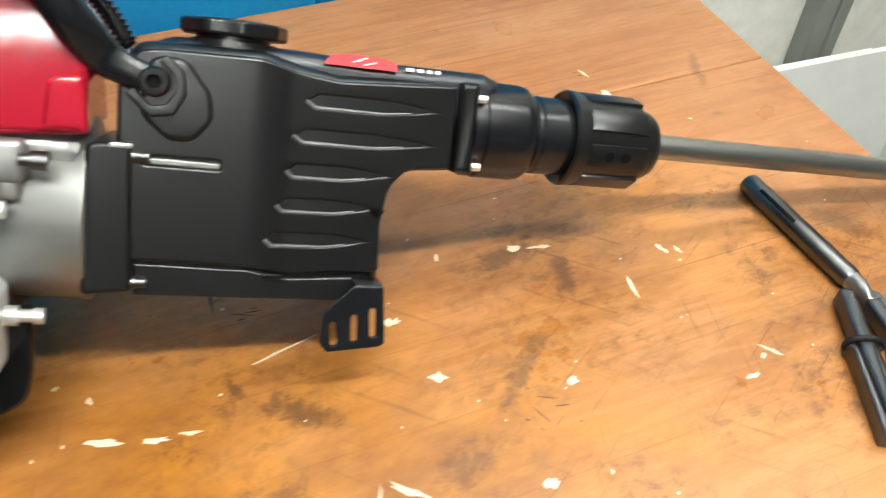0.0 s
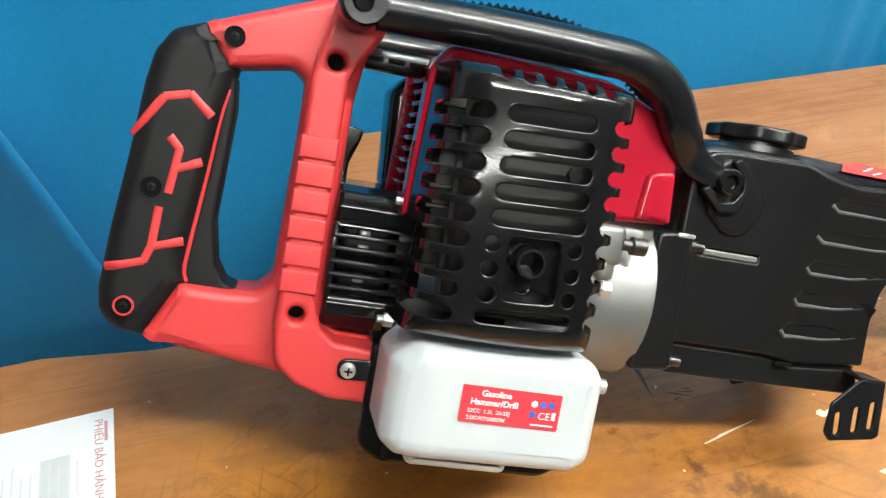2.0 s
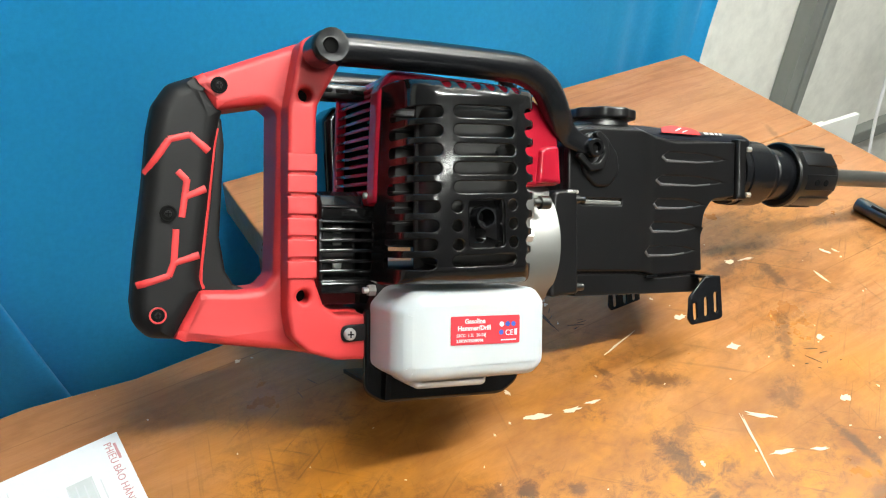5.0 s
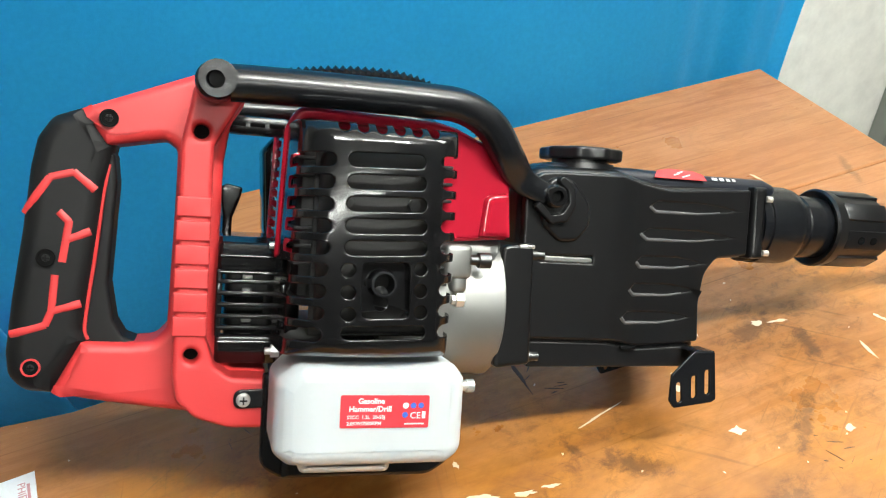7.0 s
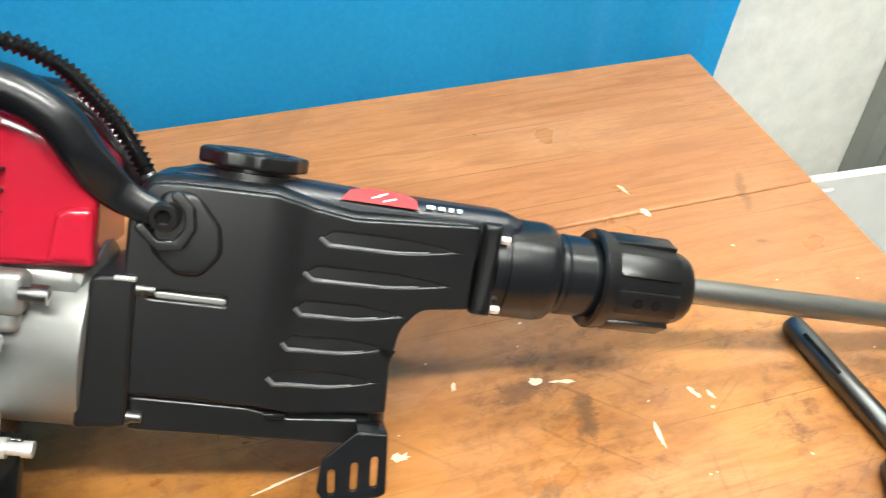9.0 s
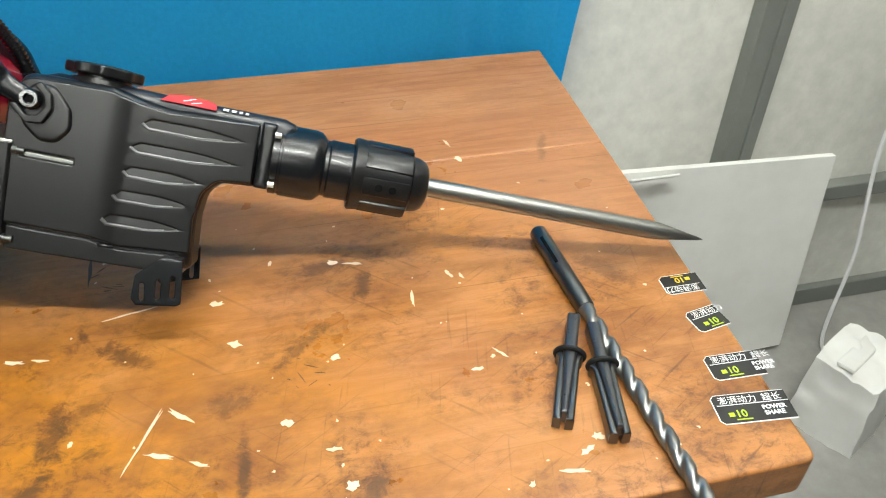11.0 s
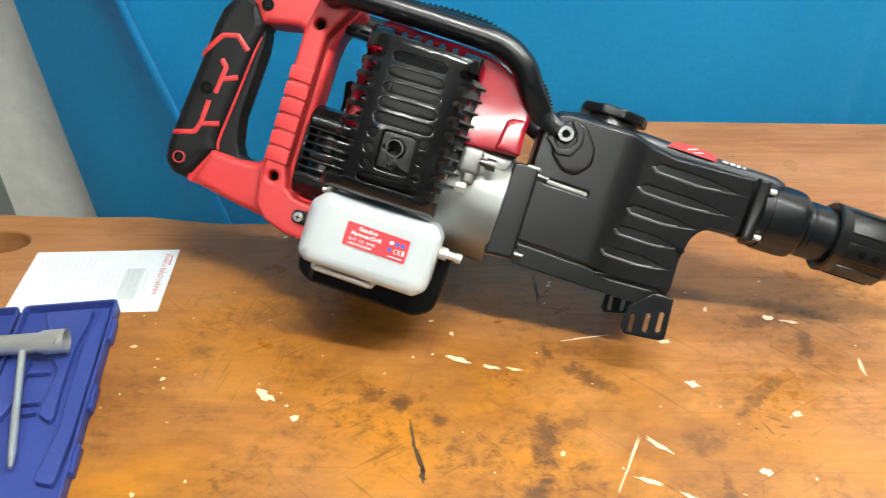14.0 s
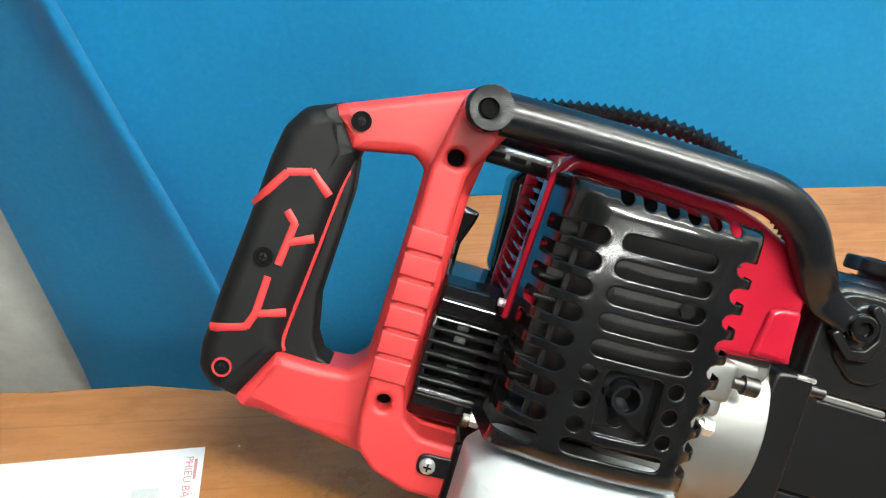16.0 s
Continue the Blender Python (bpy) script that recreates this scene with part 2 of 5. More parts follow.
LIME = Mat("lime_print", (0.45, 0.62, 0.02), 0.45).m
YELLOW = Mat("yellow_print", (0.8, 0.55, 0.02), 0.45).m
FLECK = plastic("cream_paint_fleck", (0.74, 0.6, 0.45), 0.6, 300.0, 0.3, 0.3).m
SCRATCH = plastic("dark_scorched_wood", (0.075, 0.038, 0.02), 0.5, 300.0, 0.3, 0.2).m
INK = Mat("red_ink", (0.6, 0.08, 0.1), 0.5).m
PALE_INK = Mat("faded_red_ink", (0.62, 0.30, 0.31), 0.5).m
GREY_INK = Mat("grey_ink", (0.70, 0.70, 0.71), 0.6).m
GLASS = Mat("clear_glass", (0.97, 0.98, 0.98), 0.03, Transmission_Weight=1.0, IOR=1.48).m
POLY = Mat("clear_plastic_bag", (0.92, 0.93, 0.95), 0.18, Transmission_Weight=0.92, IOR=1.15).m


# ---- building helpers ----
def place(ob, parent=None, m=None):
    if parent:
        ob.parent = parent
    if m is not None:
        ob.matrix_local = m
    return ob


def link(name, mesh, material, parent=None, label="", m=None, smooth=True, angle=35):
    if mesh.materials:
        mesh.materials.clear()
    mesh.materials.append(material)
    if smooth:
        for p in mesh.polygons:
            p.use_smooth = True
        mesh.set_sharp_from_angle(angle=radians(angle))
    ob = new(name, mesh)
    if label:
        ob["label"] = label
    return place(ob, parent, m)


def part(name, bm, material, parent=None, label="", m=None, smooth=True, angle=35):
    mesh = bpy.data.meshes.new(name)
    bmesh.ops.recalc_face_normals(bm, faces=bm.faces)
    bm.to_mesh(mesh)
    bm.free()
    return link(name, mesh, material, parent, label, m, smooth, angle)


def empty(name, m, label, category, group=""):
    ob = new(name)
    ob.empty_display_size = 0.02
    ob.matrix_world = m
    return tagged(ob, label, category, group)


def fillet(pts, r, n=4):
    """A closed outline with its corners rounded by r (a number, or one for each corner)."""
    out = []
    k = len(pts)
    for i, p in enumerate(pts):
        p = Vector(p)
        a, b = Vector(pts[i - 1]) - p, Vector(pts[(i + 1) % k]) - p
        rr = r[i] if hasattr(r, "__len__") else r
        ang = a.angle(b) if a.length and b.length else math.pi
        if rr <= 0 or ang > math.pi - 0.08:
            out.append(tuple(p))
            continue
        d = min(rr / math.tan(ang / 2), a.length * 0.48, b.length * 0.48)
        s, e = p + a.normalized() * d, p + b.normalized() * d
        for j in range(n + 1):
            f = j / n
            out.append(tuple((1 - f) ** 2 * s + 2 * f * (1 - f) * p + f * f * e))
    return out


def slot(x0, z0, x1, z1, r, n=6):
    """A round-ended slot outline from one end's centre to the other's."""
    a, b = Vector((x0, z0)), Vector((x1, z1))
    base = math.atan2(b.y - a.y, b.x - a.x)
    pts = []
    for c, start in ((b, base - math.pi / 2), (a, base + math.pi / 2)):
        pts += [(c.x + r * math.cos(start + math.pi * j / n), c.y + r * math.sin(start + math.pi * j / n)) for j in range(n + 1)]
    return pts


def ring(x, z, r, n=20, rz=None):
    return [(x + r * math.cos(2 * math.pi * j / n), z + (rz or r) * math.sin(2 * math.pi * j / n)) for j in range(n)]


def plate_mesh(outline, y0, y1, r=0.0, holes=(), res=2):
    """A solid of that (x, z) outline between two depths y, its rims rounded by r, with holes through it."""
    cu = bpy.data.curves.new("outline", "CURVE")
    cu.dimensions, cu.fill_mode = "2D", "BOTH"
    half = abs(y1 - y0) / 2
    r = min(r, half * 0.98)
    cu.extrude, cu.bevel_depth, cu.bevel_resolution, cu.offset = half - r, r, res, -r
    for pts in (outline, *holes):
        sp = cu.splines.new("POLY")
        sp.points.add(len(pts) - 1)
        for q, p in zip(sp.points, pts):
            q.co = (p[0], p[1], 0, 1)
        sp.use_cyclic_u = True
    ob = new("outline", cu)
    deps = bpy.context.evaluated_depsgraph_get()
    mesh = bpy.data.meshes.new_from_object(ob.evaluated_get(deps))
    bpy.data.objects.remove(ob)
    bpy.data.curves.remove(cu)
    mesh.transform(Matrix.Translation((0, (y0 + y1) / 2, 0)) @ Matrix.Rotation(math.pi / 2, 4, "X"))
    bm = bmesh.new()
    bm.from_mesh(mesh)
    bmesh.ops.remove_doubles(bm, verts=bm.verts, dist=1e-6)
    bm.to_mesh(mesh)
    bm.free()
    return mesh


def plate(name, outline, y0, y1, material, parent=None, r=0.002, holes=(), label="", bend=None, m=None, res=2):
    mesh = plate_mesh(outline, y0, y1, r, holes, res)
    if bend:
        mesh = bent(mesh, *bend)
    return even(link(name, mesh, material, parent, label, m, angle=60))


def even(ob):
    """Normals weighted by area, so that broad flat faces stay flat beside their rounded rims."""
    wn = ob.modifiers.new("even_normals", "WEIGHTED_NORMAL")
    wn.keep_sharp = True
    return ob


def bent(mesh, cuts_x, cuts_z, fn):
    """Cut a mesh by planes across x and z and move every vertex by fn."""
    bm = bmesh.new()
    bm.from_mesh(mesh)
    for axis, cuts in (((1, 0, 0), cuts_x), ((0, 0, 1), cuts_z)):
        for c in cuts:
            bmesh.ops.bisect_plane(bm, geom=[*bm.verts, *bm.edges, *bm.faces], plane_co=Vector(axis) * c, plane_no=axis, dist=1e-7)
    for v in bm.verts:
        v.co = fn(v.co)
    bmesh.ops.recalc_face_normals(bm, faces=bm.faces)
    bm.to_mesh(mesh)
    bm.free()
    return mesh


def box(size, at=(0, 0, 0), bevel=0.0, seg=2, turn=None):
    bm = bmesh.new()
    bmesh.ops.create_cube(bm, size=1.0)
    for v in bm.verts:
        v.co = Vector((v.co.x * size[0], v.co.y * size[1], v.co.z * size[2]))
    if bevel:
        bmesh.ops.bevel(bm, geom=bm.edges[:], offset=bevel, segments=seg, affect="EDGES", profile=0.5)
    if turn:
        bmesh.ops.transform(bm, matrix=turn, verts=bm.verts)
    bmesh.ops.translate(bm, vec=at, verts=bm.verts)
    return bm


def lathe(profile, n=32, m=None, closed=False):
    """A body of revolution about x from (x, radius) pairs."""
    bm = bmesh.new()
    rings = []
    for x, r in profile:
        if r < 1e-6:
            rings.append([bm.verts.new((x, 0, 0))])
        else:
            rings.append([bm.verts.new((x, r * math.cos(2 * math.pi * j / n), r * math.sin(2 * math.pi * j / n))) for j in range(n)])
    pairs = list(zip(rings, rings[1:])) + ([(rings[-1], rings[0])] if closed else [])
    for a, b in pairs:
        for j in range(n):
            k = (j + 1) % n
            if len(a) == 1 and len(b) == 1:
                continue
            if len(a) == 1:
                bm.faces.new((a[0], b[j], b[k]))
            elif len(b) == 1:
                bm.faces.new((a[j], b[0], a[k]))
            else:
                bm.faces.new((a[j], b[j], b[k], a[k]))
    if not closed:
        for end in (rings[0], rings[-1]):
            if len(end) > 1:
                bm.faces.new(end)
    if m is not None:
        bmesh.ops.transform(bm, matrix=m, verts=bm.verts)
    return bm


def smooth_path(pts, per=8):
    """Catmull-Rom through the points."""
    pts = [Vector(p) for p in pts]
    ext = [2 * pts[0] - pts[1], *pts, 2 * pts[-1] - pts[-2]]
    out = []
    for i in range(1, len(ext) - 2):
        a, b, c, d = ext[i - 1:i + 3]
        for j in range(per):
            t = j / per
            out.append(0.5 * (2 * b + (c - a) * t + (2 * a - 5 * b + 4 * c - d) * t * t + (3 * b - a - 3 * c + d) * t ** 3))
    return out + [pts[-1]]


def sweep(path, radius, n=16, flat=None, up=(0, 1, 0)):
    """A round tube along a path; radius: number or function of the fraction along it; flat: a second half-width across."""
    bm = bmesh.new()
    rings = []
    k = len(path)
    for i, p in enumerate(path):
        t = (path[min(i + 1, k - 1)] - path[max(i - 1, 0)]).normalized()
        s = Vector(up).cross(t)
        s = s.normalized() if s.length > 1e-6 else Vector((1, 0, 0))
        u = t.cross(s)
        f = i / (k - 1)
        r = radius(f) if callable(radius) else radius
        q = flat(f) if callable(flat) else (flat or r)
        rings.append([bm.verts.new(p + s * r * math.cos(2 * math.pi * j / n) + u * q * math.sin(2 * math.pi * j / n)) for j in range(n)])
    for a, b in zip(rings, rings[1:]):
        for j in range(n):
            bm.faces.new((a[j], a[(j + 1) % n], b[(j + 1) % n], b[j]))
    bm.faces.new(rings[0])
    bm.faces.new(rings[-1])
    return bm


def merge(*bms):
    out = bms[0]
    for b in bms[1:]:
        me = bpy.data.meshes.new("tmp")
        b.to_mesh(me)
        b.free()
        out.from_mesh(me)
        bpy.data.meshes.remove(me)
    return out


def writing(text, size, material, parent, m, name="lettering", align="LEFT", bold=0.0, label=""):
    """Raised print in the built-in font, as a mesh; it lies in x, y of m."""
    cu = bpy.data.curves.new("text", "FONT")
    cu.body, cu.size, cu.align_x, cu.extrude, cu.offset, cu.resolution_u = text, size, align, 0.00012, bold * size, 3
    ob = new("text", cu)
    mesh = bpy.data.meshes.new_from_object(ob.evaluated_get(bpy.context.evaluated_depsgraph_get()))
    bpy.data.objects.remove(ob)
    bpy.data.curves.remove(cu)
    return link(name, mesh, material, parent, label, m, smooth=False)


# ---- structure ----
LAY = Matrix.Rotation(-math.pi / 2, 4, "X")      # turns a plate made upright so that it lies flat


def slab(name, outline, z0, z1, material, parent=None, r=0.002, holes=(), label="", m=None, res=2):
    mesh = plate_mesh(outline, -z1, -z0, r, holes, res)
    mesh.transform(LAY)
    return even(link(name, mesh, material, parent, label, m, angle=60))


def structure(name, bm, material, label, m=ROOM):
    return tagged(part(name, bm, material, None, label, m, smooth=False), kind="structure")


FLOOR_Z, CEIL_Z, WALL_Y = -0.75, 1.68, 0.90
structure("floor", box((6.4, 5.7, 0.1), (0, -1.85, FLOOR_Z - 0.05)), FLOOR, "bare grey concrete floor of the workshop")
structure("ceiling", box((6.4, 5.7, 0.08), (0, -1.85, CEIL_Z + 0.04)), CEIL, "unseen plain ceiling, greyed to cut bounced light")
structure("wall_north", box((6.4, 0.1, 2.43), (0, WALL_Y + 0.05, 0.465)), WALL, "speckled grey board wall behind the curtain")
# walls out of view, added to close the room; dark for deeper shadows
structure("wall_south", box((6.4, 0.1, 2.43), (0, -4.65, 0.465)), DULL, "unseen dull wall far behind the camera, dark to cut bounced light")
structure("wall_west", box((0.1, 5.45, 2.43), (-3.15, -1.875, 0.465)), DULL, "unseen side wall, kept dark to cut bounced light")
structure("wall_east", box((0.1, 5.45, 2.43), (3.15, -1.875, 0.465)), DULL, "unseen side wall, kept dark to cut bounced light")


def wall_post(x, width=0.060):
    bm = merge(box((width, 0.004, 2.42), (x, WALL_Y - 0.036, 0.46), 0.0015),
               box((width * 0.40, 0.008, 2.42), (x + width * 0.28, WALL_Y - 0.040, 0.46), 0.002),
               box((0.006, 0.034, 2.42), (x - width / 2 + 0.003, WALL_Y - 0.018, 0.46), 0.002),
               box((0.006, 0.034, 2.42), (x + width / 2 - 0.003, WALL_Y - 0.018, 0.46), 0.002))
    structure("trim", bm, POST, "upright grey galvanised steel channel on the wall")


wall_post(1.030)
wall_post(-0.906)
structure("trim", box((1.9, 0.03, 0.036), (1.95, WALL_Y - 0.016, -0.412), 0.003), POST, "horizontal grey steel rail along the wall")
structure("baseboard", box((6.2, 0.02, 0.05), (0, WALL_Y - 0.011, FLOOR_Z + 0.025), 0.003), POST, "grey strip along the foot of the wall")

for lamp_place, lamp_power in TUBES:
    lm = Matrix.Translation((lamp_place[0], lamp_place[1], CEIL_Z)) @ Matrix.Rotation(0.165, 4, "Z")
    fitting = empty("ceiling_lamp", lm, "white batten lamp with one glowing tube on the ceiling", "lamp", "ceiling lamps")
    part("batten", box((1.2, 0.05, 0.05), (0, 0, -0.027), 0.004), CEIL, fitting)
    glow = Mat("glowing_tube", (0.9, 0.9, 0.9), 0.5)
    glow.put("Emission Color", (0.97, 1.0, 0.94, 1))
    glow.put("Emission Strength", lamp_power)
    part("tube", lathe([(-0.575, 0), (-0.575, 0.019), (0.575, 0.019), (0.575, 0)], 14, Matrix.Translation((0, 0, lamp_place[2] - CEIL_Z))), glow.m, fitting)
    for end in (-0.585, 0.585):
        part("lamp_holder", box((0.02, 0.04, 0.14), (end, 0, -0.075), 0.003), CEIL, fitting)


# ---- curtain ----
def blue_curtain():
    """A felt cloth, taut behind the table, with an overlapping loose fold near one end and pleats at the other."""
    bm = bmesh.new()
    nz, z0, z1 = 40, -0.62, 1.25
    rows = []
    for j in range(nz + 1):
        z = z0 + (z1 - z0) * j / nz
        lean = max(-0.30, min(0.45, z))
        fx, fy = -0.510 - 0.16 * lean, 0.775 - 0.16 * lean
        ey = 0.822 - 0.10 * lean
        run = smooth_path([(-0.704, ey, z), (-0.660, ey - 0.012, z), (0.5 * (fx - 0.62), 0.5 * (ey + fy) - 0.006, z), (fx, fy, z), (fx + 0.005, fy + 0.012, z),
                           (fx - 0.024, fy + 0.030, z), (fx - 0.014, fy + 0.044, z), (fx + 0.060, 0.828 - 0.07 * lean, z), (-0.30, 0.842 - 0.03 * lean, z), (-0.12, 0.849, z), (0.08, 0.851, z), (0.28, 0.852, z), (0.43, 0.853, z)], 10)
        for k in range(61):
            f = k / 60
            x = 0.436 + (0.205 + 0.14 * max(-0.2, min(0.3, z))) * f
            grow = min(1.0, f * 2.2)
            y = 0.853 + grow * (0.010 * math.sin(38 * x + 1.2) + 0.0025 * math.sin(120 * x + z)) - 0.014 * f - 0.020 * max(0.0, f - 0.86) / 0.14
            run.append(Vector((x, y, z)))
        rows.append([bm.verts.new((p.x, p.y + 0.004 * noise.noise(Vector((p.x * 7, z * 5, 0.3))) + 0.0025 * math.sin(9 * p.x + 1.5 * z), z)) for p in run])
    for low, high in zip(rows, rows[1:]):
        for i in range(len(low) - 1):
            bm.faces.new((low[i], low[i + 1], high[i + 1], high[i]))
    bmesh.ops.solidify(bm, geom=bm.faces[:], thickness=0.0015)
    ob = part("curtain", bm, CLOTH, None, "", ROOM, angle=80)
    tagged(ob, "bright blue felt curtain hanging behind the table", "curtain")
    rod = part("curtain_rod", sweep([Vector((x, 0.852, 1.262)) for x in (-0.75, 0.0, 0.69)], 0.012, 12), POST, None, "", ROOM)
    tagged(rod, "thin grey steel rod that carries the curtain", "curtain rod")


blue_curtain()


# ---- table ----
def work_table():
    table = empty("work_table", ROOM, "worn varnished wooden work table with scuffs and paint flecks", "table")
    rng = random.Random(4)
    edge = [(-1.30 + 0.09 * i, 0.585 - 0.03 * i / 9 + 0.006 * math.sin(2.3 * i) + 0.004 * rng.random()) for i in range(12)]
    edge = [p for p in edge if p[0] < -0.24] + [(-0.222, 0.553)]
    rim = fillet([(-1.3, 0.06), (0.571, 0.062), (0.584, 0.5515), (-0.2, 0.5515), *reversed(edge)], [0, 0.012] + [0] * 20, 5)
    slab("tabletop", rim, -0.045, 0.0, WOOD, table, 0.003, [[(x, z) for x, z in ring(-0.647, 0.506, 0.036, 18, 0.021)]], "front board with a live back edge and a knot hole")
    slab("tabletop", fillet([(-0.2195, 0.5525), (0.5842, 0.5525), (0.5915, 0.819), (-0.2195, 0.8215)], 0.004, 3), -0.045, 0.0, WOOD, table, 0.003, (), "back board with a square sawn end")
    for x, y in ((0.5, 0.13), (0.52, 0.76), (-1.2, 0.13), (-1.2, 0.48), (-0.16, 0.76)):
        part("leg", box((0.07, 0.07, 0.704), (x, y, -0.398), 0.004), EDGE, table)
    part("apron", box((1.72, 0.03, 0.08), (-0.35, 0.10, -0.086), 0.003), EDGE, table)
    part("apron", box((0.03, 0.62, 0.08), (0.545, 0.445, -0.086), 0.003), EDGE, table)
    return table


TABLE = work_table()


def fleck(bm, rng, x, y, length, width, turn):
    """One ragged chip or streak of dried paint lying on the boards."""
    n = 13
    c, s = math.cos(turn), math.sin(turn)
    low, high = [], []
    for k in range(n):
        a = 2 * math.pi * k / n
        px = length / 2 * math.cos(a) * (0.55 + 0.8 * rng.random())
        py = width / 2 * math.sin(a) * (0.35 + 1.2 * rng.random())
        q = (x + px * c - py * s, y + px * s + py * c)
        low.append(bm.verts.new((*q, -0.0002)))
        high.append(bm.verts.new((*q, 0.0005)))
    bm.faces.new(high)
    for k in range(n):
        bm.faces.new((low[k], low[(k + 1) % n], high[(k + 1) % n], high[k]))


def paint_flecks():
    rng = random.Random(11)
    bm, dark = bmesh.new(), bmesh.new()
    streaks = [  # world x, y, length, width, turn of the streaks that stand out
        (-0.110, 0.338, 0.046, 0.0020, 0.55), (-0.0355, 0.207, 0.070, 0.0024, 1.50), (-0.017, 0.230, 0.026, 0.0050, -0.35), (-0.018, 0.1885, 0.022, 0.0045, 0.0),
        (0.018, 0.186, 0.016, 0.0030, -0.1), (0.154, 0.400, 0.026, 0.0040, -1.35), (-0.217, 0.262, 0.024, 0.0045, 0.0), (-0.185, 0.264, 0.022, 0.0040, 0.1),
        (-0.162, 0.270, 0.014, 0.0025, 0.1), (0.1335, 0.162, 0.028, 0.0060, 1.0), (0.107, 0.143, 0.012, 0.0040, 0.5), (0.142, 0.185, 0.010, 0.0080, 0.0), (-0.086, 0.122, 0.008, 0.0080, 0.0),
        (0.097, 0.313, 0.008, 0.0065, 0.0), (0.002, 0.315, 0.012, 0.0080, 0.0), (0.075, 0.236, 0.010, 0.0070, 0.3), (0.121, 0.216, 0.013, 0.0045, 0.2), (-0.033, 0.364, 0.015, 0.0060, 0.2),
        (0.063, 0.441, 0.010, 0.0060, 0.0), (0.086, 0.443, 0.020, 0.0030, 0.1), (0.0, 0.429, 0.004, 0.0090, 0.0), (0.185, 0.442, 0.013, 0.0040, -0.9), (0.197, 0.442, 0.009, 0.0030, -1.0),
        (0.245, 0.341, 0.016, 0.0030, -0.5), (0.227, 0.319, 0.012, 0.0035, 0.3), (0.332, 0.260, 0.010, 0.0080, 0.5), (0.313, 0.223, 0.022, 0.0040, 0.1), (0.323, 0.244, 0.014, 0.0050, 0.8),
        (0.169, 0.655, 0.012, 0.006, -0.9), (0.150, 0.690, 0.020, 0.003, -0.9), (-0.370, 0.150, 0.024, 0.008, -0.3), (-0.330, 0.136, 0.008, 0.007, 0.2)]
    for s in streaks:
        fleck(bm, rng, *s)
    for _ in range(95):
        p = ROOM @ Vector((rng.uniform(-0.45, 0.55), 0.08 + 0.46 * rng.random() ** 1.3, 0))
        size = rng.choice((0.001, 0.0012, 0.0015, 0.0018, 0.0024, 0.0036))
        fleck(bm, rng, p.x, p.y, size * rng.uniform(1, 2.0), size, rng.uniform(0, 3.1))
    for _ in range(6):
        c = ROOM @ Vector((rng.uniform(-0.35, 0.5), 0.09 + 0.5 * rng.random(), 0))
        lean = rng.uniform(-1.2, 1.2)
        for _ in range(rng.randint(3, 9)):
            fleck(dark, rng, c.x + rng.gauss(0, 0.014), c.y + rng.gauss(0, 0.012), rng.uniform(0.002, 0.016), rng.uniform(0.0004, 0.0009), lean + rng.gauss(0, 0.5))
    for x, y, l, w, a in ((-0.175, 0.39, 0.05, 0.003, -1.15), (-0.222, 0.158, 0.040, 0.003, -1.05), (-0.206, 0.136, 0.034, 0.0035, -0.9), (-0.198, 0.123, 0.016, 0.005, -1.0)):
        fleck(dark, rng, x, y, l, w, a)
    inv = ROOM.inverted()
    for b, mat, name, label in ((bm, FLECK, "paint_fleck", "cream paint flecks dried on the table top"), (dark, SCRATCH, "scratch", "dark scratches and burns in the table top")):
        bmesh.ops.transform(b, matrix=inv, verts=b.verts)
        ob = part(name, b, mat, TABLE, label, None, smooth=False)
        tagged(ob, kind="stuff")


paint_flecks()

# ---- the breaker hammer ----
HAMMER = empty("demolition_hammer", TOOL, "red and black petrol demolition hammer lying on the table", "power tool")
H = HAMMER
YC = 0.010        # depth of the axis of the barrel


def taper(co):
    """The gear housing gets slimmer towards the barrel and at its far side likewise."""
    f = max(0.0, co.x + 0.275) * 0.075 + 0.0035 * max(0.0, min(1.0, (co.x + 0.285) / 0.02))
    y = co.y + (f if co.y < YC else -f)
    return Vector((co.x, y, co.z))


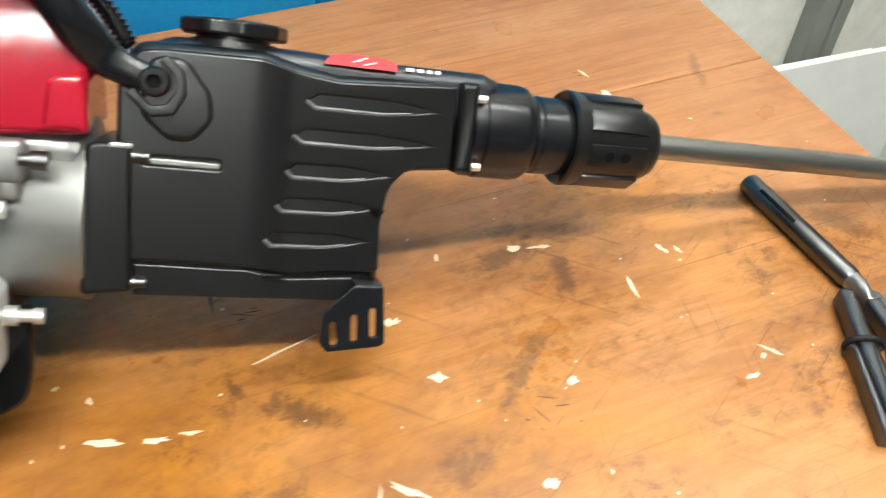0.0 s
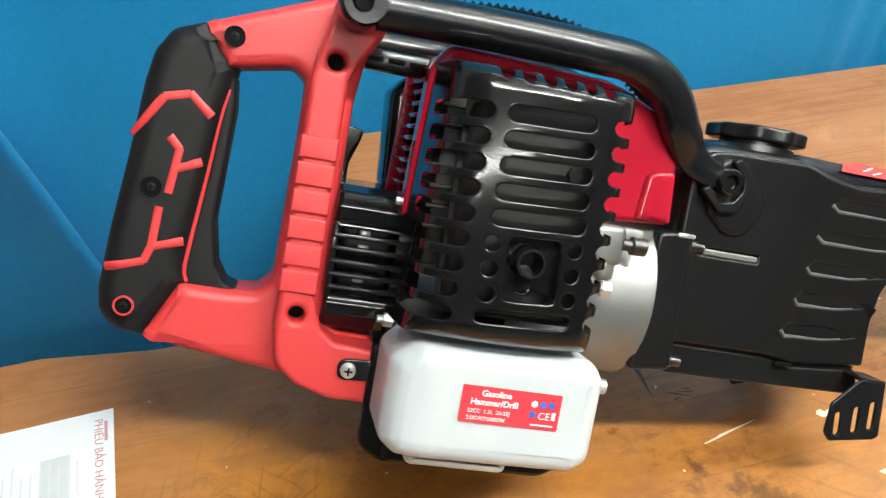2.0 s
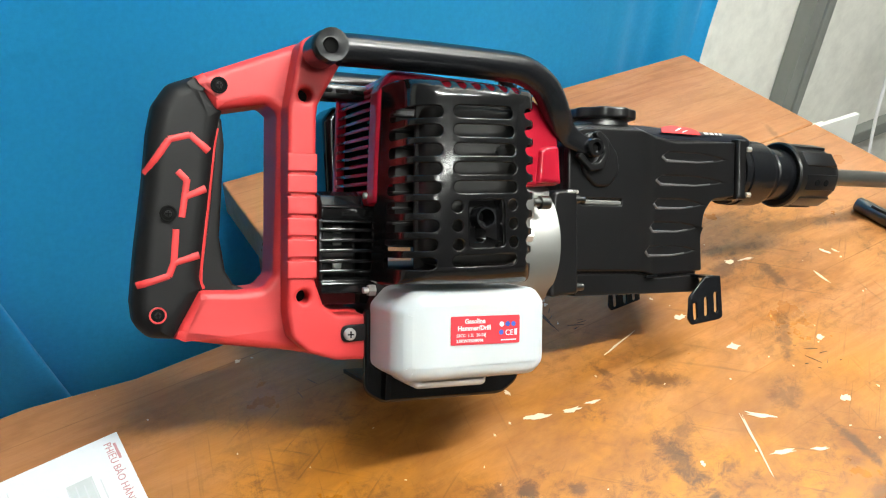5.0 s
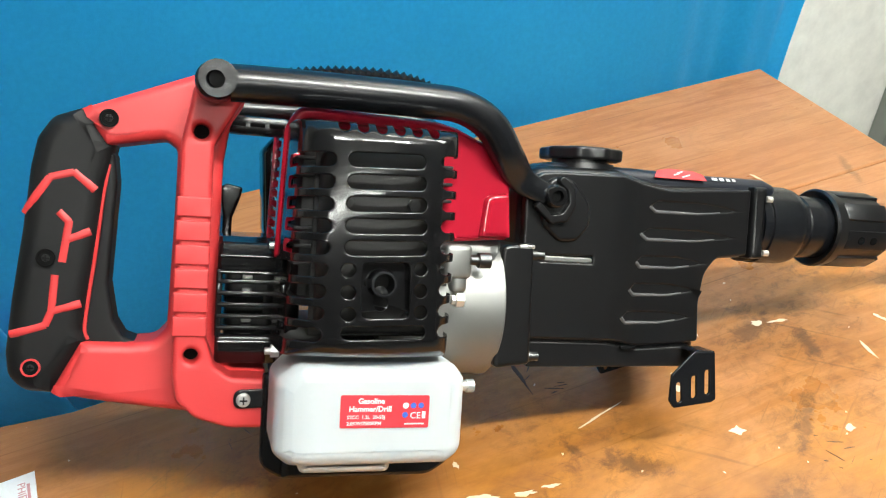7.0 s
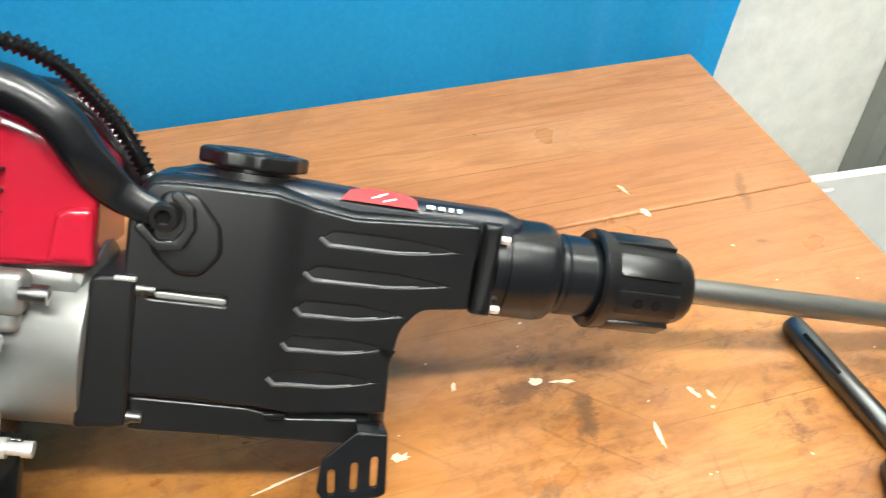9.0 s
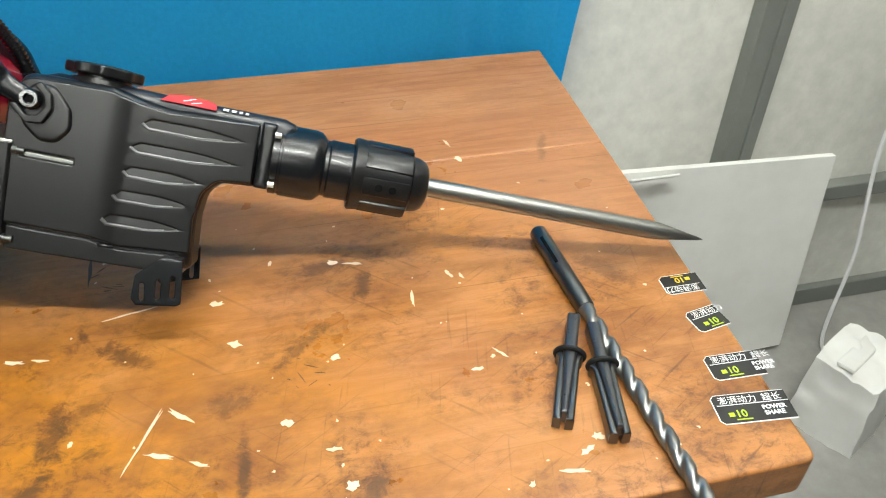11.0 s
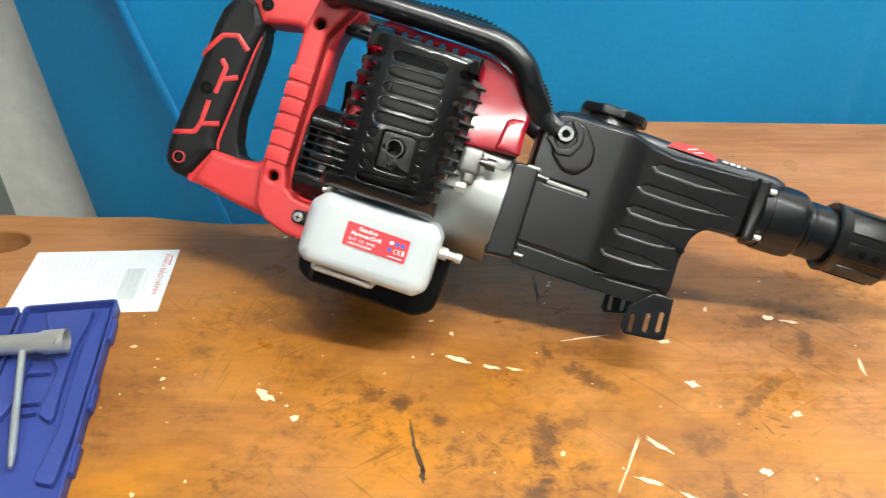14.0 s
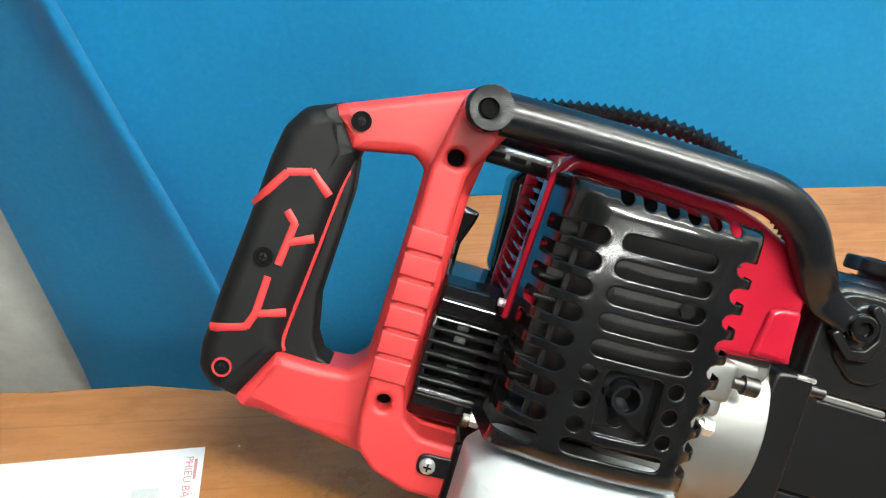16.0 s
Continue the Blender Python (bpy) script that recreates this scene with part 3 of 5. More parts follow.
def gear_housing():
    body_line = fillet([(-0.364, -0.115), (-0.3655, 0.012), (-0.356, 0.033), (-0.338, 0.0345), (-0.285, 0.0355), (-0.262, 0.030), (-0.238, 0.0265),
                        (-0.158, 0.031), (-0.158, -0.0285), (-0.187, -0.0305), (-0.1995, -0.042), (-0.2025, -0.066), (-0.200, -0.112), (-0.222, -0.1155)],
                       [0.004, 0.012, 0.012, 0.02, 0.02, 0.02, 0.02, 0.003, 0.003, 0.014, 0.02, 0.02, 0.006, 0.01], 5)
    cuts = [-0.30, -0.292, -0.286, -0.28, -0.275, -0.27, -0.265, -0.24, -0.2, -0.18]
    body = plate("gear_housing", body_line, -0.0255, 0.047, BLACK, H, 0.008, bend=(cuts, [], taper), res=3)
    side = fillet([(-0.362, -0.094), (-0.3635, 0.010), (-0.354, 0.0285), (-0.338, 0.030), (-0.285, 0.031), (-0.262, 0.0255), (-0.238, 0.0225),
                   (-0.160, 0.0275), (-0.160, -0.026), (-0.190, -0.029), (-0.2010, -0.042), (-0.2045, -0.066), (-0.2025, -0.097), (-0.262, -0.100), (-0.285, -0.0955)],
                  [0.003, 0.012, 0.012, 0.02, 0.02, 0.02, 0.02, 0.002, 0.002, 0.014, 0.02, 0.02, 0.003, 0.01, 0.01], 5)
    vents, lips, floors = [], [], []
    for xa, xb, z in ((-0.2576, -0.1790, 0.0056), (-0.2645, -0.1820, -0.0162), (-0.2672, -0.2085, -0.0379), (-0.2722, -0.2140, -0.0595), (-0.2780, -0.2180, -0.0813)):
        upper, lower = [], []
        for q in range(15):
            f = q / 14
            swell = min(1.0, (f / 0.05)) ** 0.5 * min(1.0, (1 - f) / 0.40) ** 0.75
            x = xa + (xb - xa) * f
            upper.append((x + 0.0022, z + 0.0038 + 0.0038 * swell))
            lower.append((x, z + 0.0038 - 0.0040 * swell))
        vents.append(upper + lower[-2:0:-1])
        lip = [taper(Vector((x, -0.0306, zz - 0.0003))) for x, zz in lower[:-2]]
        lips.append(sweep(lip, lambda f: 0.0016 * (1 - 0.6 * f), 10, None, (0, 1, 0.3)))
        bm = bmesh.new()          # the sloping floor of the groove: deep at its upper side, flush below
        rows = []
        for q in range(15):
            (xu, zu), (xl, zl) = upper[q], lower[q]
            deep = 0.0014 * (1 - 0.5 * (q / 14) ** 1.5)
            rows.append([bm.verts.new(taper(Vector(p))) for p in ((xu, -0.0312 + deep, zu + 0.0006), (xl, -0.0306, zl - 0.0006), (xl, -0.0245, zl - 0.0006), (xu, -0.0245, zu + 0.0006))])
        for m0, m1 in zip(rows, rows[1:]):
            for i in range(4):
                bm.faces.new((m0[i], m0[(i + 1) % 4], m1[(i + 1) % 4], m1[i]))
        bm.faces.new(rows[0])
        bm.faces.new(rows[-1])
        floors.append(bm)
    vents.append(fillet([(-0.349, -0.0365), (-0.3065, -0.0368), (-0.3065, -0.0318), (-0.349, -0.0315)], 0.001))
    plate("side_cover", side, -0.0312, -0.0232, BLACK, body, 0.0020, vents, "textured black side with pressed cooling grooves", bend=(cuts, [], taper), res=4)
    # lips in the lighter colour, so each groove keeps a bright lower line
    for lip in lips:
        part("vent_lip", lip, LIP, body, "raised lower lip of a cooling groove, coloured as its highlight")
    for floor_mesh in floors:
        part("vent_floor", floor_mesh, BLACK, body)
    far = [(x, z) for x, z in side]
    plate("side_cover", far, 0.0445, 0.0515, BLACK, body, 0.0016, bend=(cuts, [], taper))
    plate("base_rail", fillet([(-0.353, -0.1165), (-0.353, -0.0965), (-0.287, -0.098), (-0.262, -0.1025), (-0.212, -0.0995), (-0.2055, -0.1165)], 0.002), -0.0275, 0.049, BLACK, body, 0.0015)
    part("clip", box((0.013, 0.003, 0.003), (-0.271, -0.0305, -0.1005), 0.0006), GLOSS, body)
    plate("rib", slot(-0.344, -0.0345, -0.308, -0.0349, 0.0021), -0.0305, -0.0245, ALU, body, 0.001, label="bright worn metal rib")
    boss = fillet([(-0.352, -0.008), (-0.336, -0.0215), (-0.322, -0.0215), (-0.311, -0.008), (-0.313, 0.008), (-0.328, 0.026), (-0.348, 0.026)], 0.012, 5)
    plate("boss", boss, -0.0345, -0.028, BLACK, body, 0.003)
    cup = [(-0.360, 0.004), (-0.3455, -0.0085), (-0.333, -0.0065), (-0.3265, 0.006), (-0.3285, 0.018), (-0.338, 0.0275), (-0.3425, 0.0235), (-0.334, 0.0155), (-0.3325, 0.007),
           (-0.3375, -0.0005), (-0.346, -0.002), (-0.3555, 0.0075)]
    plate("cup_rim", fillet(cup, 0.003, 3), -0.040, -0.033, BLACK, body, 0.0012)
    top = fillet([(-0.353, -0.006), (-0.338, -0.014), (-0.262, -0.014), (-0.235, -0.010), (-0.152, -0.008), (-0.152, 0.030), (-0.262, 0.036), (-0.345, 0.034)], 0.006)
    crown = [(-0.352, 0.022), (-0.345, 0.035), (-0.335, 0.0385), (-0.262, 0.0385), (-0.215, 0.0372), (-0.140, 0.0372), (-0.128, 0.033), (-0.128, 0.0), (-0.340, 0.0)]
    plate("top_cover", fillet(crown, 0.006, 4), -0.012, 0.033, NAVY, body, 0.009, label="smooth dark top cover", res=4)
    # sticker on the shoulder of the top cover
    tilt = Matrix.Translation((-0.222, -0.0095, 0.0362)) @ Matrix.Rotation(radians(42), 4, "X") @ Matrix.Rotation(radians(-0.4), 4, "Y")
    badge = slab("badge", [(-0.026, -0.006), (0.022, -0.0065), (0.021, 0.001), (0.014, 0.0045), (-0.008, 0.006), (-0.020, 0.003)], 0.0, 0.0006, RED, body, 0.0002, (), "red oval sticker with white marks", m=tilt)
    for dx, dy, w in ((-0.004, -0.001, 0.007), (0.004, -0.0025, 0.009), (0.0, 0.0015, 0.006)):
        part("mark", box((w, 0.0011, 0.0003), (dx, dy, 0.0009), 0, turn=Matrix.Rotation(0.4, 4, "Z")), WHITE, badge)
    for dx, w in ((0.030, 0.005), (0.037, 0.004), (0.043, 0.003), (0.0485, 0.003)):
        part("mark", box((w, 0.003, 0.0003), (dx, -0.0035, 0.0007), 0), WHITE, badge)
    # oil cap
    capm = Matrix.Translation((-0.3015, YC, 0)) @ Matrix.Rotation(-math.pi / 2, 4, "Y")
    cap = part("oil_cap", lathe([(0.034, 0), (0.034, 0.0275), (0.0395, 0.0265), (0.0395, 0.023), (0.0425, 0.023), (0.0425, 0)], 32, capm), BLACK, H, "black filler neck")
    lobes = []
    for k in range(64):
        a = 2 * math.pi * k / 64
        lobes.append((0.0315 + 0.0016 * max(-0.6, math.cos(9 * a)), a))
    outline = [(r * math.cos(a), r * math.sin(a)) for r, a in lobes]
    slab("knob", outline, 0.042, 0.0515, BLACK, cap, 0.0022, m=Matrix.Translation((-0.3015, YC, 0)), res=3)
    slab("knob_recess", ring(0, 0, 0.022, 28), 0.0505, 0.0523, BLACK, cap, 0.0008, m=Matrix.Translation((-0.3015, YC, 0)))
    return body


HOUSING = gear_housing()


def foot_bracket(y, mirror):
    line = [(-0.2405, -0.119), (-0.2225, -0.101), (-0.2035, -0.1005), (-0.1995, -0.138), (-0.2035, -0.1405), (-0.2365, -0.1445), (-0.2412, -0.139)]
    slots = [slot(-0.2338, -0.1265, -0.2325, -0.138, 0.0021), slot(-0.2207, -0.1215, -0.2197, -0.135, 0.0021), slot(-0.2092, -0.117, -0.208, -0.132, 0.0021)]
    ob = plate("foot_bracket", fillet(line, [0.003, 0.004, 0.002, 0.003, 0.003, 0.003, 0.004], 4), y - 0.0012, y + 0.0012, SATIN, H, 0.0008, slots, "slotted black steel foot")
    part("flange", box((0.018, 0.022, 0.0024), (-0.2125, y + (0.010 if not mirror else -0.010), -0.1012), 0.001), SATIN, ob)
    return ob


foot_bracket(-0.046, False)
foot_bracket(0.070, True)


def barrel():
    ax = Matrix.Translation((0, YC, 0))
    nose = plate("nose_plate", fillet([(-0.158, -0.0285), (-0.158, 0.0305), (-0.1455, 0.0305), (-0.1455, -0.0285)], 0.0015), -0.0215, 0.0415, BLACK, H, 0.004)
    for y, z in ((-0.0225, 0.021), (-0.0225, -0.0235), (0.0385, 0.021), (0.0385, -0.0235)):
        part("bolt", lathe([(-0.146, 0.0), (-0.146, 0.0028), (-0.1405, 0.0028), (-0.1405, 0)], 6, Matrix.Translation((0, y + 0.003, z))), ZINC, nose)
    part("barrel", lathe([(-0.146, 0), (-0.146, 0.0325), (-0.140, 0.0325), (-0.1395, 0.0318), (-0.1375, 0.0318), (-0.137, 0.0332), (-0.110, 0.0332), (-0.1045, 0.0322),
                          (-0.1005, 0.0285), (-0.0985, 0.0262), (-0.0955, 0.0262), (-0.094, 0.0274), (-0.060, 0.0268), (-0.060, 0)], 48, ax), SATIN, H, "stepped black barrel")
    chuck = part("chuck", lathe([(-0.070, 0.026), (-0.0735, 0.0325), (-0.0715, 0.0342), (-0.066, 0.0338), (-0.060, 0.0322), (-0.024, 0.0316), (-0.018, 0.0305), (-0.016, 0.0268), (-0.008, 0.0252),
                                 (-0.003, 0.0225), (0.000, 0.0175), (0.001, 0.011), (0.001, 0.0)], 48, ax), BLACK, H, "ribbed black plastic chuck sleeve")
    for k in range(8):
        a = 2 * math.pi * (k + 0.35) / 8
        pad = box((0.044, 0.0165, 0.0042), (-0.0400, 0, 0.0308), 0.0010)
        bmesh.ops.transform(pad, matrix=ax @ Matrix.Rotation(a, 4, "X"), verts=pad.verts)
        part("grip_pad", pad, BLACK, chuck)
    for dx in (-0.047, -0.034):
        dot = lathe([(0, 0), (0, 0.0035), (0.0007, 0.0033), (0.0007, 0)], 16, ax @ Matrix.Rotation(2 * math.pi * 2.35 / 8 - math.pi / 2 + math.pi / 2, 4, "X") @ Matrix.Translation((dx, 0, 0.0327)) @ Matrix.Rotation(-math.pi / 2, 4, "Y"))
        part("dimple", dot, GLOSS, chuck)


barrel()


def engine():
    # black adapter flange and cast crankcase
    flange = plate("adapter_flange", fillet([(-0.3815, -0.116), (-0.3800, -0.026), (-0.3555, -0.0235), (-0.3535, -0.113)], [0.004, 0.006, 0.003, 0.003]), -0.0350, 0.056, BLACK, H, 0.003, res=3)
    for z in (-0.0325, -0.108):
        part("bolt", lathe([(-0.356, 0), (-0.356, 0.0042), (-0.3515, 0.0042), (-0.3515, 0.0034), (-0.3455, 0.0034), (-0.3455, 0)], 12, Matrix.Translation((0, -0.029, z))), DARKSTEEL, flange)
    part("rim", box((0.012, 0.004, 0.003), (-0.361, -0.0335, -0.0262), 0.001), ZINC, flange)
    case_line = fillet([(-0.470, -0.090), (-0.470, -0.020), (-0.4175, -0.0215), (-0.379, -0.0225), (-0.3790, -0.045), (-0.3800, -0.090), (-0.392, -0.095), (-0.43, -0.095)],
                       [0.01, 0.004, 0.002, 0.004, 0.01, 0.008, 0.006, 0.01], 5)
    case = plate("crankcase", case_line, -0.0330, 0.056, ALU, H, 0.010, label="cast aluminium crankcase", res=4)
    part("drum", lathe([(-0.468, 0), (-0.468, 0.052), (-0.462, 0.0555), (-0.386, 0.0565), (-0.382, 0.0575), (-0.3795, 0.0575), (-0.3785, 0.056), (-0.3785, 0)], 56, Matrix.Translation((0, 0.012, -0.0715))), ALU, case)
    part("lug", merge(box((0.020, 0.017, 0.024), (-0.418, -0.043, -0.038), 0.004, 3), box((0.012, 0.012, 0.016), (-0.416, -0.043, -0.052), 0.004, 3)), ALU, case)
    part("bolt", lathe([(-0.410, 0), (-0.410, 0.0035), (-0.404, 0.0035), (-0.404, 0.0055), (-0.3955, 0.0055), (-0.3955, 0.0025), (-0.399, 0.0025), (-0.399, 0)], 14, Matrix.Translation((0, -0.050, -0.0365))), DARKSTEEL, case, "black socket screw")
    part("nut", lathe([(-0.424, 0), (-0.424, 0.0035), (-0.421, 0.0035), (-0.421, 0.0052), (-0.4155, 0.0052), (-0.4155, 0)], 6, Matrix.Translation((0, -0.056, -0.0635))), ZINC, case)
    part("stud", lathe([(-0.43, 0), (-0.43, 0.006), (-0.412, 0.006), (-0.412, 0.0038), (-0.404, 0.0038), (-0.404, 0.0048), (-0.3985, 0.0048), (-0.3985, 0)], 14, Matrix.Translation((0, -0.040, -0.127))), ZINC, case)
    part("lower_case", box((0.115, 0.08, 0.055), (-0.478, 0.02, -0.115), 0.01, 3), DARK, case)
    # cylinder with cooling fins behind the guard
    core = part("cylinder", box((0.100, 0.05, 0.105), (-0.478, -0.018, -0.020), 0.006), DARK, H, "dark finned cylinder")
    for k in range(9):
        part("fin", box((0.106, 0.056, 0.0022), (-0.478, -0.020, -0.066 + 0.0115 * k), 0.0008), DARK, core)
    muf = part("muffler", box((0.078, 0.034, 0.116), (-0.480, -0.069, -0.026), 0.009, 3), SHEET, H, "dull grey sheet metal silencer")
    part("seam", box((0.084, 0.003, 0.122), (-0.480, -0.067, -0.026), 0.001), SHEET, muf)
    for x, z in ((-0.504, -0.001), (-0.462, -0.001), (-0.462, -0.072)):
        part("bolt", lathe([(0, 0), (0, 0.004), (0.004, 0.004), (0.004, 0)], 6, Matrix.Translation((x, -0.086, z)) @ Matrix.Rotation(-math.pi / 2, 4, "Z")), DARK, muf)
    part("exhaust_stub", lathe([(-0.004, 0.0064), (0.0195, 0.0064), (0.0195, 0.0078), (-0.004, 0.0078)], 24, Matrix.Translation((-0.4815, -0.0835, -0.0495)) @ Matrix.Rotation(-math.pi / 2, 4, "Z"), True), SATIN, muf)


engine()


def shroud():
    """The glossy red engine cover: a rounded frame round the silencer, a slatted rear and a broad shoulder."""
    line = fillet([(-0.5420, -0.0400), (-0.5390, 0.045), (-0.5300, 0.0612), (-0.434, 0.0575), (-0.421, 0.0545), (-0.4, 0.0455), (-0.3825, 0.0325), (-0.3785, 0.018), (-0.3785, -0.0218), (-0.43, -0.026), (-0.4360, -0.026), (-0.4360, -0.0265), (-0.5340, -0.0265), (-0.5345, -0.040)],
                  [0.002, 0.014, 0.014, 0.01, 0.012, 0.012, 0.010, 0.004, 0.001, 0.002, 0, 0, 0.002, 0.002], 5)
    gap = fillet([(-0.5340, -0.0225), (-0.5318, 0.046), (-0.5260, 0.0525), (-0.440, 0.0495), (-0.434, 0.044), (-0.434, -0.0225)], [0.003, 0.008, 0.008, 0.006, 0.006, 0.003], 4)
    front = plate("shroud", line, -0.039, -0.018, SHROUD, H, 0.0042, [gap], "glossy crimson engine cover", res=4)
    line2 = fillet([(-0.538, 0.040), (-0.530, 0.0600), (-0.434, 0.0562), (-0.4, 0.0442), (-0.3845, 0.032), (-0.380, -0.02), (-0.434, -0.022), (-0.436, 0.045), (-0.522, 0.0505)], [0.012, 0.014, 0.01, 0.012, 0.01, 0.003, 0.003, 0.006, 0.006], 4)
    plate("body", line2, -0.020, 0.070, SHROUD, front, 0.006, res=3)
    step = fillet([(-0.4010, -0.0205), (-0.3985, 0.0065), (-0.3935, 0.0100), (-0.3800, 0.0115), (-0.3775, -0.0205)], [0.001, 0.004, 0.004, 0.004, 0.001], 4)
    plate("step", step, -0.0425, -0.030, SHROUD, front, 0.0035, res=4)
    for k in range(12):
        z = -0.030 + 0.0072 * k
        part("slat", box((0.011, 0.090, 0.0030), (-0.5345 + 0.0003 * k, 0.019, z), 0.0009, turn=Matrix.Rotation(radians(-14), 4, "Y")), SHROUD, front)
    # added black sheet: paints the dark of the hollow behind the frame
    part("shade_sheet", box((0.092, 0.004, 0.085), (-0.482, -0.008, 0.006)), RECESS_SHADE, front)
    plate("slat_frame", fillet([(-0.5405, -0.040), (-0.5375, 0.052), (-0.5285, 0.052), (-0.5315, -0.040)], 0.003), 0.063, 0.070, SHROUD, front, 0.002)
    plate("slat_frame", fillet([(-0.5415, -0.0415), (-0.5410, -0.0345), (-0.5290, -0.0345), (-0.5290, -0.0415)], 0.002), -0.026, 0.070, SHROUD, front, 0.002)
    # another added sheet, for the shade between the slats
    part("slat_shade", box((0.003, 0.090, 0.086), (-0.5240, 0.020, 0.008)), RECESS_SHADE, front)


shroud()


def guard():
    """The pierced black guard over the silencer: one pressed sheet whose rims turn back."""
    x0, x1, z0, z1 = -0.5860, -0.4180, -0.133, 0.069          # developed size, before the rims are turned
    pitch = 0.0132
    holes = []
    for k in range(5):
        z = 0.0250 - pitch * k
        holes.append(slot(-0.5020 + 0.0002 * k, z - 0.0006, -0.4630 + 0.0009 * k, z + 0.0006, 0.0042))
    for k in range(9):
        z = 0.0240 - pitch * k
        holes.append(slot(-0.5620, z - 0.0016, -0.5172 - 0.0002 * k, z - 0.0004, 0.0041))
    holes.append(slot(-0.5005, -0.0802, -0.4570, -0.0792, 0.0040))
    for k in range(3):
        holes.append(ring(-0.5026 + 0.0008 * k, -0.0420 - 0.0133 * k, 0.0040, 14))
        holes.append(ring(-0.4588 + 0.0010 * k, -0.0400 - 0.0133 * k, 0.0040, 14))
    holes.append(fillet([(-0.4948, -0.0372), (-0.4660, -0.0362), (-0.4642, -0.0700), (-0.4932, -0.0710)], 0.004))
    right, top = [], []
    for k in range(9):
        z = -0.0790 + pitch * k
        inner = -0.4444 - 0.0005 * k
        right += [(x1, z - 0.0040), (inner + 0.004, z - 0.0040), (inner + 0.0012, z - 0.0026), (inner, z), (inner + 0.0012, z + 0.0026), (inner + 0.004, z + 0.0040), (x1, z + 0.0040)]
    for k in range(6):
        x = -0.4525 - 0.01126 * k
        top += [(x + 0.0034, z1), (x + 0.0034, 0.0445), (x + 0.0022, 0.0420), (x, 0.0410), (x - 0.0022, 0.0420), (x - 0.0034, 0.0445), (x - 0.0034, z1)]
    line = [(-0.553, z0), (-0.427, z0), (x1, -0.104), *right, (x1, 0.044), (-0.428, z1), *top, (-0.556, z1), (x0, 0.046), (x0, -0.108)]
    mesh = plate_mesh(line, -0.1010, -0.0988, 0.0010, holes, 2)
    bow = math.pi / 2 * 0.95

    def turn(t, a, b, r):
        """Where a developed length t lands: along the face, and back from it."""
        d = a - t if t < a else max(0.0, t - b)
        if not d:
            return t, 0.0
        ang = min(d / r, bow)
        rest = max(0.0, d - r * bow)
        across = r * math.sin(ang) + rest * 0.078
        return (a - across if t < a else b + across), r * (1 - math.cos(ang)) + rest * 0.997

    def fold(co):
        u, du = turn(co.x, -0.5150, -0.4470, 0.0190 if co.x < -0.48 else 0.0135)
        w, dw = turn(co.z, -0.0840, 0.0340, 0.0135)
        back = math.hypot(du, dw) if du and dw else du + dw
        back += 0.0062 * min(1.0, abs(u + 0.482) / 0.045) ** 2 + 0.0032 * min(1.0, abs(w + 0.025) / 0.07) ** 2
        u += 0.03 * (w - 0.04) * max(0.0, -0.49 - u) / 0.04          # it widens downwards at the starter side
        return Vector((u, co.y + back - 0.0015, w))

    cx = [-0.511, -0.507, -0.502, -0.496, -0.489, -0.482, -0.475, -0.468, -0.461, -0.454] + [-0.515 - 0.0025 * k for k in range(13)] + [-0.447 + 0.0021 * k for k in range(11)]
    cz = [-0.070, -0.055, -0.040, -0.025, -0.010, 0.005, 0.020] + [-0.084 - 0.0021 * k for k in range(11)] + [0.034 + 0.0021 * k for k in range(11)]
    ob = link("exhaust_guard", bent(mesh, cx, cz, fold), GLOSS, H, "glossy black pierced exhaust guard", angle=60)
    even(ob)
    dish = fillet([(-0.4970, -0.0352), (-0.4640, -0.0342), (-0.4622, -0.0720), (-0.4954, -0.0730)], 0.005)
    plate("dished_panel", dish, -0.0938, -0.0925, GLOSS, ob, 0.0005, [ring(-0.4815, -0.0495, 0.0088, 20), slot(-0.4815, -0.0560, -0.4812, -0.0630, 0.0040), slot(-0.4900, -0.0500, -0.4880, -0.0500, 0.0022)])


guard()


